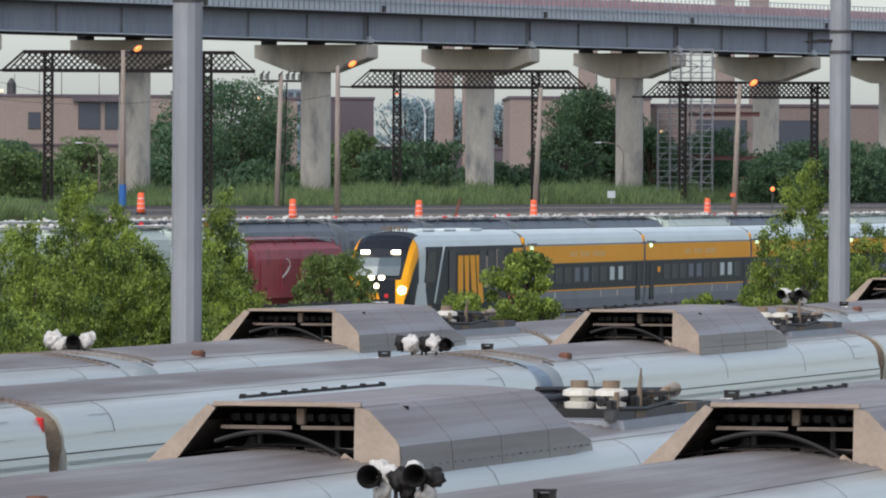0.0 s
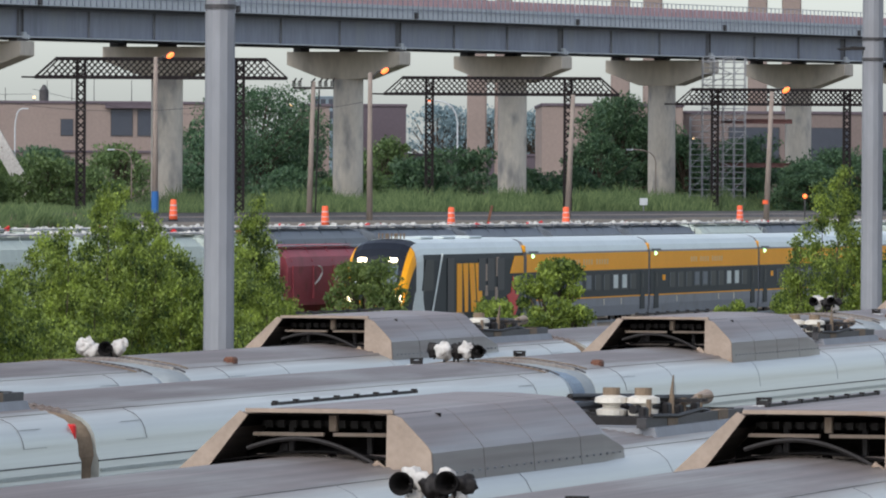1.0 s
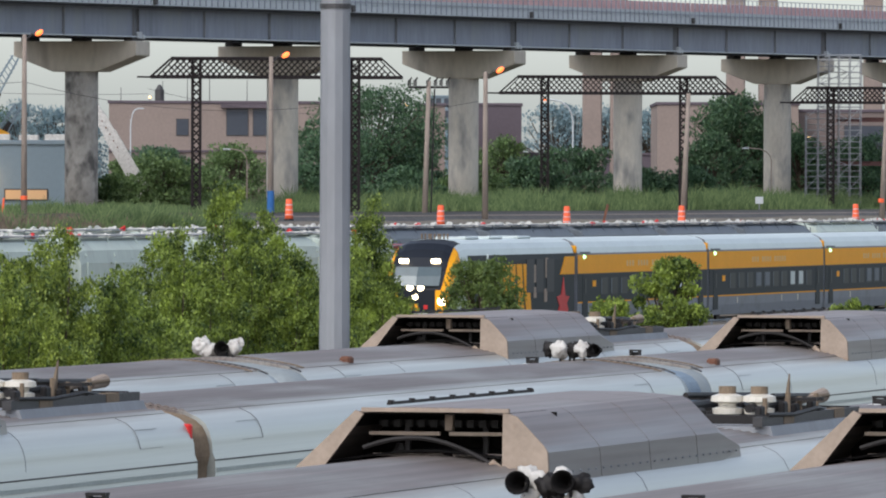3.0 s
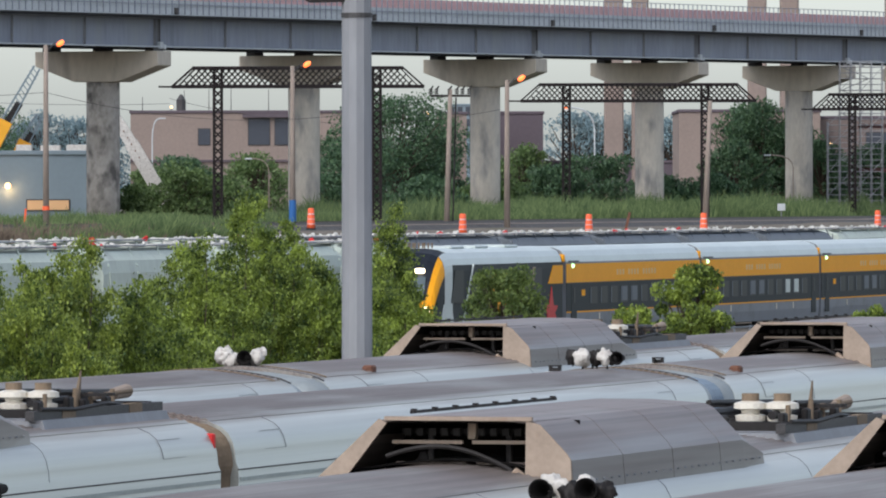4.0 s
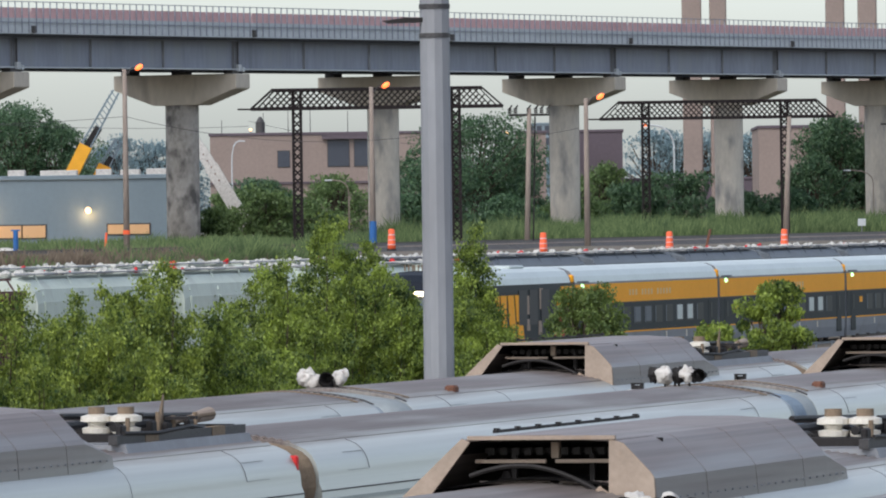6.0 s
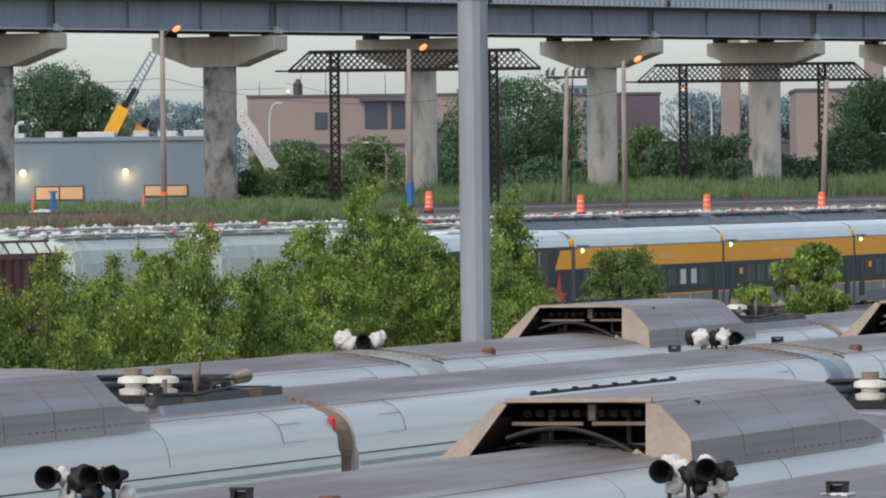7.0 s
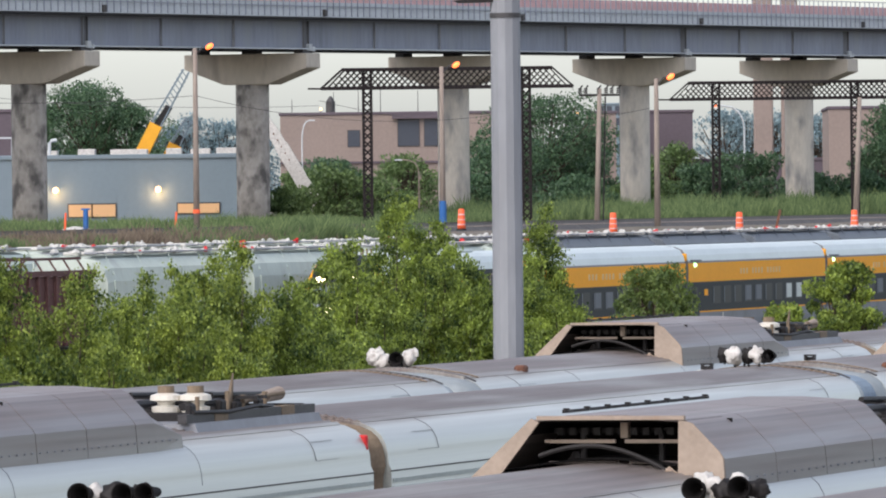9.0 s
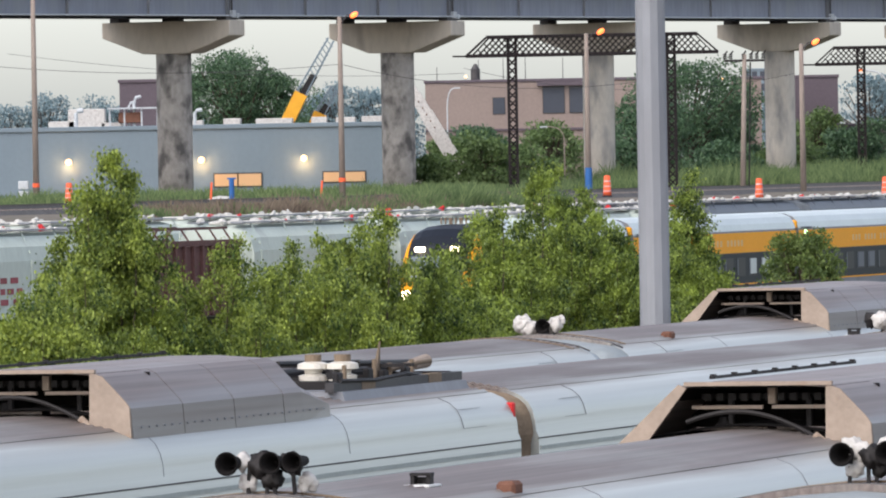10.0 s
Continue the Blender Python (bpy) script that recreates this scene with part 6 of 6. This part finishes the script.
def shrub(x, y, top, width, seed, material="leaf", dense=1.0):
    """A thicket of upright poplar shoots."""
    rs = np.random.RandomState(seed)
    t = thing("poplar_tree", pose(x, y, 0), "leafy young poplar with light green upright shoots", "tree", "young poplars beside the yard")
    centers, shoots = [], []
    n = max(5, int(width * 5.0))
    for k in range(n):
        sx, sy = rs.uniform(-0.72, 0.72) * width, rs.uniform(-0.6, 0.6) * width
        edge = abs(sx) / (0.72 * width)
        h = top * (1.0 - 0.35 * edge ** 2) * rs.uniform(0.78, 0.97)
        if k == 0:
            sx, h = rs.uniform(-0.1, 0.1) * width, top
        shoots.append((sx, sy, h))
        m = int(4600 * h / 5 * dense)
        branches = 24
        for b in range(branches):
            f = 0.12 + 0.88 * (b + rs.uniform()) / branches
            r = 0.16 + 0.72 * math.sin(min(1, (1 - f) * 1.5 + 0.03) * math.pi / 2) * rs.uniform(0.5, 1.25)
            az = rs.uniform(0, math.tau)
            q = m // branches
            w = np.where(rs.uniform(0, 1, q) < 0.6, rs.uniform(0.75, 1.0, q), rs.uniform(0.1, 1.0, q))
            g = 0.075 + 0.06 * rs.uniform()
            px = sx * (0.7 + 0.3 * f) + np.cos(az) * r * w + rs.normal(0, g, q)
            py = sy * (0.7 + 0.3 * f) + np.sin(az) * r * w + rs.normal(0, g, q)
            pz = f * h + r * w * 0.55 + rs.normal(0, g, q) - 0.2 * f
            centers.append(np.stack([px, py, pz], 1))
    for sx, sy, h in shoots:
        bm = bmesh.new()
        pts = [Vector((sx * (0.7 + 0.3 * f) + 0.04 * math.sin(9 * f + sx), sy * (0.7 + 0.3 * f), h * f * 0.95)) for f in np.linspace(0, 1, 6)]
        for i in range(5):
            rod(bm, pts[i], pts[i + 1], 0.045 * (1.1 - i / 5), 0.045 * (1.1 - (i + 1) / 5), 6, False)
        part("stem", bm, "bark", t)
    leaves("crown", np.concatenate(centers), 0.052, material, t, rs)
    return t


near = [(-8.4, 175, 5.7, 1.6), (-8.9, 165, 4.8, 1.4), (-5.4, 190, 6.7, 2.6), (-6.3, 186, 5.5, 1.9), (-4.3, 192, 6.0, 2.1), (-2.0, 205, 6.2, 0.8), (-2.5, 200, 5.0, 1.3), (-1.5, 207, 4.2, 1.1), (-7.2, 178, 4.6, 1.7), (-8.3, 168, 3.9, 1.4), (6.1, 230, 4.8, 1.5), (4.5, 225, 3.6, 1.3), (12.9, 262, 3.1, 1.1), (13.2, 215, 7.2, 1.6), (15.4, 220, 5.4, 1.2), (14.5, 262, 3.4, 1.0), (-12.9, 160, 7.0, 1.4), (-13.3, 155, 4.8, 2.0), (-13.9, 150, 4.3, 1.6), (-11.1, 165, 5.1, 1.5), (-10.0, 168, 5.0, 1.5)]
near += [(-12.75, 160, 6.9, 0.6), (-13.0, 161, 6.4, 0.6), (-9.4, 170, 5.2, 0.8), (-12.0, 160, 3.9, 1.7), (-8.9, 168, 3.7, 1.4), (-6.8, 182, 4.2, 1.8), (-10.3, 162, 3.8, 1.4), (-3.4, 188, 4.6, 1.6)]
bushes = []
for k, (x, y, top, w) in enumerate(near):
    if x > 0 and top < 5:
        bushes.append((x, y, top, w * 1.25, "leaf"))
    else:
        shrub(x, y, top, w * (1.4 if x < 0 else 1.1), 100 + k, "leaflight" if x < -7.7 else "leaf")
bushes.append((0.9, 262, 4.35, 2.5, "leafbush"))


def broadleaf(x, y, top, width, seed, material, z0=4.6, leaf=0.42, count=3800, label="dense dark green broadleaf tree"):
    """A round-headed tree: trunk, limbs and clumps of leaves with gaps between."""
    rs = np.random.RandomState(seed)
    t = thing("broadleaf_tree" if z0 > 1 else "leafy_bush", pose(x, y, z0), label, "tree" if z0 > 1 else "bush", "trees beyond the overpass" if z0 > 1 else "trackside bushes")
    h = top - z0
    bm = bmesh.new()
    rod(bm, (0, 0, -0.3), (0.1, 0, h * 0.55), 0.04 * h, 0.02 * h, 10, False)
    centers = []
    n = 70
    for k in range(n):
        az, el = rs.uniform(0, math.tau), rs.uniform(0, 1)
        zz = h * (0.06 + 0.86 * el)
        rr = width * 0.5 * math.sin(math.pi * (0.12 + 0.78 * el)) ** 0.7 * rs.uniform(0.35, 1.2)
        c = np.array([math.cos(az) * rr, math.sin(az) * rr, zz])
        if k == 0:
            c = np.array([0, 0, h * 0.9])
        rod(bm, (0.05, 0, min(zz, h * 0.5) * 0.7), tuple(c), 0.012 * h, 0.004 * h, 6, False)
        q = rs.normal(0, 1, (count // n, 3))
        q /= np.linalg.norm(q, axis=1)[:, None]
        q *= rs.uniform(0.55, 1.05, count // n)[:, None] ** 0.6
        q *= np.array([width * 0.17, width * 0.17, min(width * 0.13, h * 0.11)]) * rs.uniform(0.5, 1.35)
        q += rs.normal(0, 0.5 * leaf, q.shape)
        centers.append(c + q)
    part("trunk", bm, "bark", t)
    c = np.concatenate(centers)
    c = c[c[:, 2] > 0.1]
    leaves("crown", c, leaf, material, t, rs, 1.2)


for k, (x, y, top, w, kind_of) in enumerate(bushes):
    broadleaf(x, y, top, w, 200 + k, kind_of, 0.0, 0.075, 22000, "rounded leafy bush beside the running track")
far = [(-7.6, 760, 16.2, 13.0), (-10.7, 740, 12.5, 7.5), (-4.0, 770, 12.7, 7.0), (25.7, 730, 15.4, 8.5), (28.6, 735, 13.4, 6.5), (23.1, 720, 11.7, 5.0), (-25.0, 700, 10.1, 6.5), (-12.2, 690, 8.7, 5.0), (10.5, 700, 10.3, 7.5), (7.0, 690, 9.3, 5.5), (16.6, 690, 8.3, 5.0), (37.0, 720, 11.7, 7.0), (-58.6, 900, 20.0, 13.0), (-54.6, 900, 17.6, 9.0), (-63.4, 900, 17.6, 9.0), (35.8, 740, 11.4, 5.5), (-4.0, 690, 8.5, 5.0), (20.4, 690, 8.6, 4.5), (32.0, 745, 10.5, 5.0), (44.0, 720, 10.5, 7.0), (40.5, 700, 9.3, 6.0), (47.5, 715, 10.6, 6.0), (51.5, 722, 10.2, 7.0), (31.0, 728, 11.8, 4.5)]
for k, (x, y, top, w) in enumerate(far):
    broadleaf(x, y, top, w, 300 + k, "leafdark", count=24000 if w > 8 else 9000, leaf=0.21)
mid = [(-19.2, 720, 10.6, 6.0), (4.2, 700, 11.2, 4.5), (-27.3, 690, 9.1, 5.0), (-21.4, 680, 8.4, 6.0), (0.8, 700, 8.5, 5.0), (2.5, 660, 7.9, 4.0), (-33.0, 650, 7.2, 4.0), (-22.7, 640, 9.4, 5.0), (-26.8, 645, 7.6, 3.5)]
for k, (x, y, top, w) in enumerate(mid):
    broadleaf(x, y, top, w, 360 + k, "leafmid", count=7000, leaf=0.2, label="green roadside tree with open crown")
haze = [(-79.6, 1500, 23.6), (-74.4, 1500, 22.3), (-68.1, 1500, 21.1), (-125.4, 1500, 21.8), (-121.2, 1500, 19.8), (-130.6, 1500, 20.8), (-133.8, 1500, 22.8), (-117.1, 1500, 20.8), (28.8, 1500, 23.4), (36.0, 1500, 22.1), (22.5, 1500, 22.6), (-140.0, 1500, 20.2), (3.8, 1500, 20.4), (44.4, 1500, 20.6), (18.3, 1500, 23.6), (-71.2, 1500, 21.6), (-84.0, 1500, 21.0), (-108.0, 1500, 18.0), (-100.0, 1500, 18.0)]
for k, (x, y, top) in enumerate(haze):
    broadleaf(x, y, top, 10.5, 400 + k, "leaffar", 4.8, 0.4, 4200, "distant tree with blue haze put into its leaf colour")


def grass(name, patches, count, height, material, seed, label):
    """Upright bent blades over rectangles of the yard frame: s0, s1, p0, p1, z, height."""
    rs = np.random.RandomState(seed)
    vs, fs = [], []
    for s0, s1, p0, p1, z, hh, share_n in patches:
        m = int(count * share_n)
        s, p = rs.uniform(s0, s1, m), rs.uniform(p0, p1, m)
        clump = np.array([noise.noise(Vector((a * 0.12, b * 0.2, seed))) for a, b in zip(s, p)])
        tuft = np.array([noise.noise(Vector((a * 0.7, b * 0.5, seed + 3))) for a, b in zip(s, p)])
        h = hh * np.clip(0.8 + 0.8 * clump + 0.7 * tuft, 0.15, 1.7) * rs.uniform(0.5, 1.15, m)
        a = rs.uniform(0, math.tau, m)
        for i in range(m):
            x, y = s[i] * SA - p[i] * CA, s[i] * CA + p[i] * SA
            w = 0.04 + 0.012 * h[i]
            dx, dy = math.cos(a[i]) * w, math.sin(a[i]) * w * 0.3
            bx = rs.normal(0, 0.32) * h[i]
            k = len(vs)
            vs += [(x - dx, y - dy, z), (x + dx, y + dy, z), (x + bx * 0.4 + dx * 0.8, y, z + h[i] * 0.6), (x + bx, y, z + h[i]), (x + bx * 0.4 - dx * 0.8, y, z + h[i] * 0.6)]
            fs.append((k, k + 1, k + 2, k + 3, k + 4))
    me = bpy.data.meshes.new(name)
    me.from_pydata(vs, [], fs)
    me.materials.append(M[material])
    tagged(new(name, me), label, "grass", kind="stuff")


grass("tall_grass", [(440, 575, 160, 172, 4.65, 0.8, 0.3), (565, 640, 150, 172, 4.65, 1.55, 0.3), (620, 800, 150, 164, 4.65, 1.7, 0.3), (560, 800, 143, 146, 4.6, 0.5, 0.1)], 120000, 1.6, "grass", 7, "tall green grass along the upper tracks")
grass("bank_weeds", [(330, 380, 113.5, 118, 4.2, 0.75, 0.25), (380, 470, 113.5, 117, 4.1, 0.4, 0.12), (470, 620, 113, 117, 4.1, 0.35, 0.2), (330, 620, 111.2, 113, 1.6, 0.9, 0.3), (348, 378, 113.5, 117, 4.3, 1.1, 0.35), (330, 385, 118, 122, 4.6, 0.4, 0.3)], 34000, 0.9, "grass", 8, "low green weeds on the bank")
grass("dry_weeds", [(330, 377, 114, 120, 4.4, 0.85, 0.5), (330, 382, 112.5, 118, 3.9, 0.9, 0.3), (330, 377, 118, 122, 4.6, 0.45, 0.2), (410, 600, 113, 117, 4.1, 0.4, 0.2)], 20000, 0.9, "drygrass", 9, "dry reddish weeds on the bank")
track(300, 900, 134.0, 5.1)
track(300, 900, 140.0, 5.1)


# ---- what moves ----
def motions():
    passed = [(0, -0.027), (1, 0.2144), (2.5, 0.572), (4, 0.928), (5.5, 1.291), (7, 1.648), (8, 1.887), (9, 2.125), (10, 2.362)]
    nose = 382.9 - 1.0 - 0.45
    for k, ob in enumerate([LOCO] + COACHES):
        back = -22.2 if k == 0 else 25.9 * (k - 1)
        walk(ob, [(t, yard(nose + back - 25.9 * q, 95.2, 0.0)) for t, q in passed])


motions()
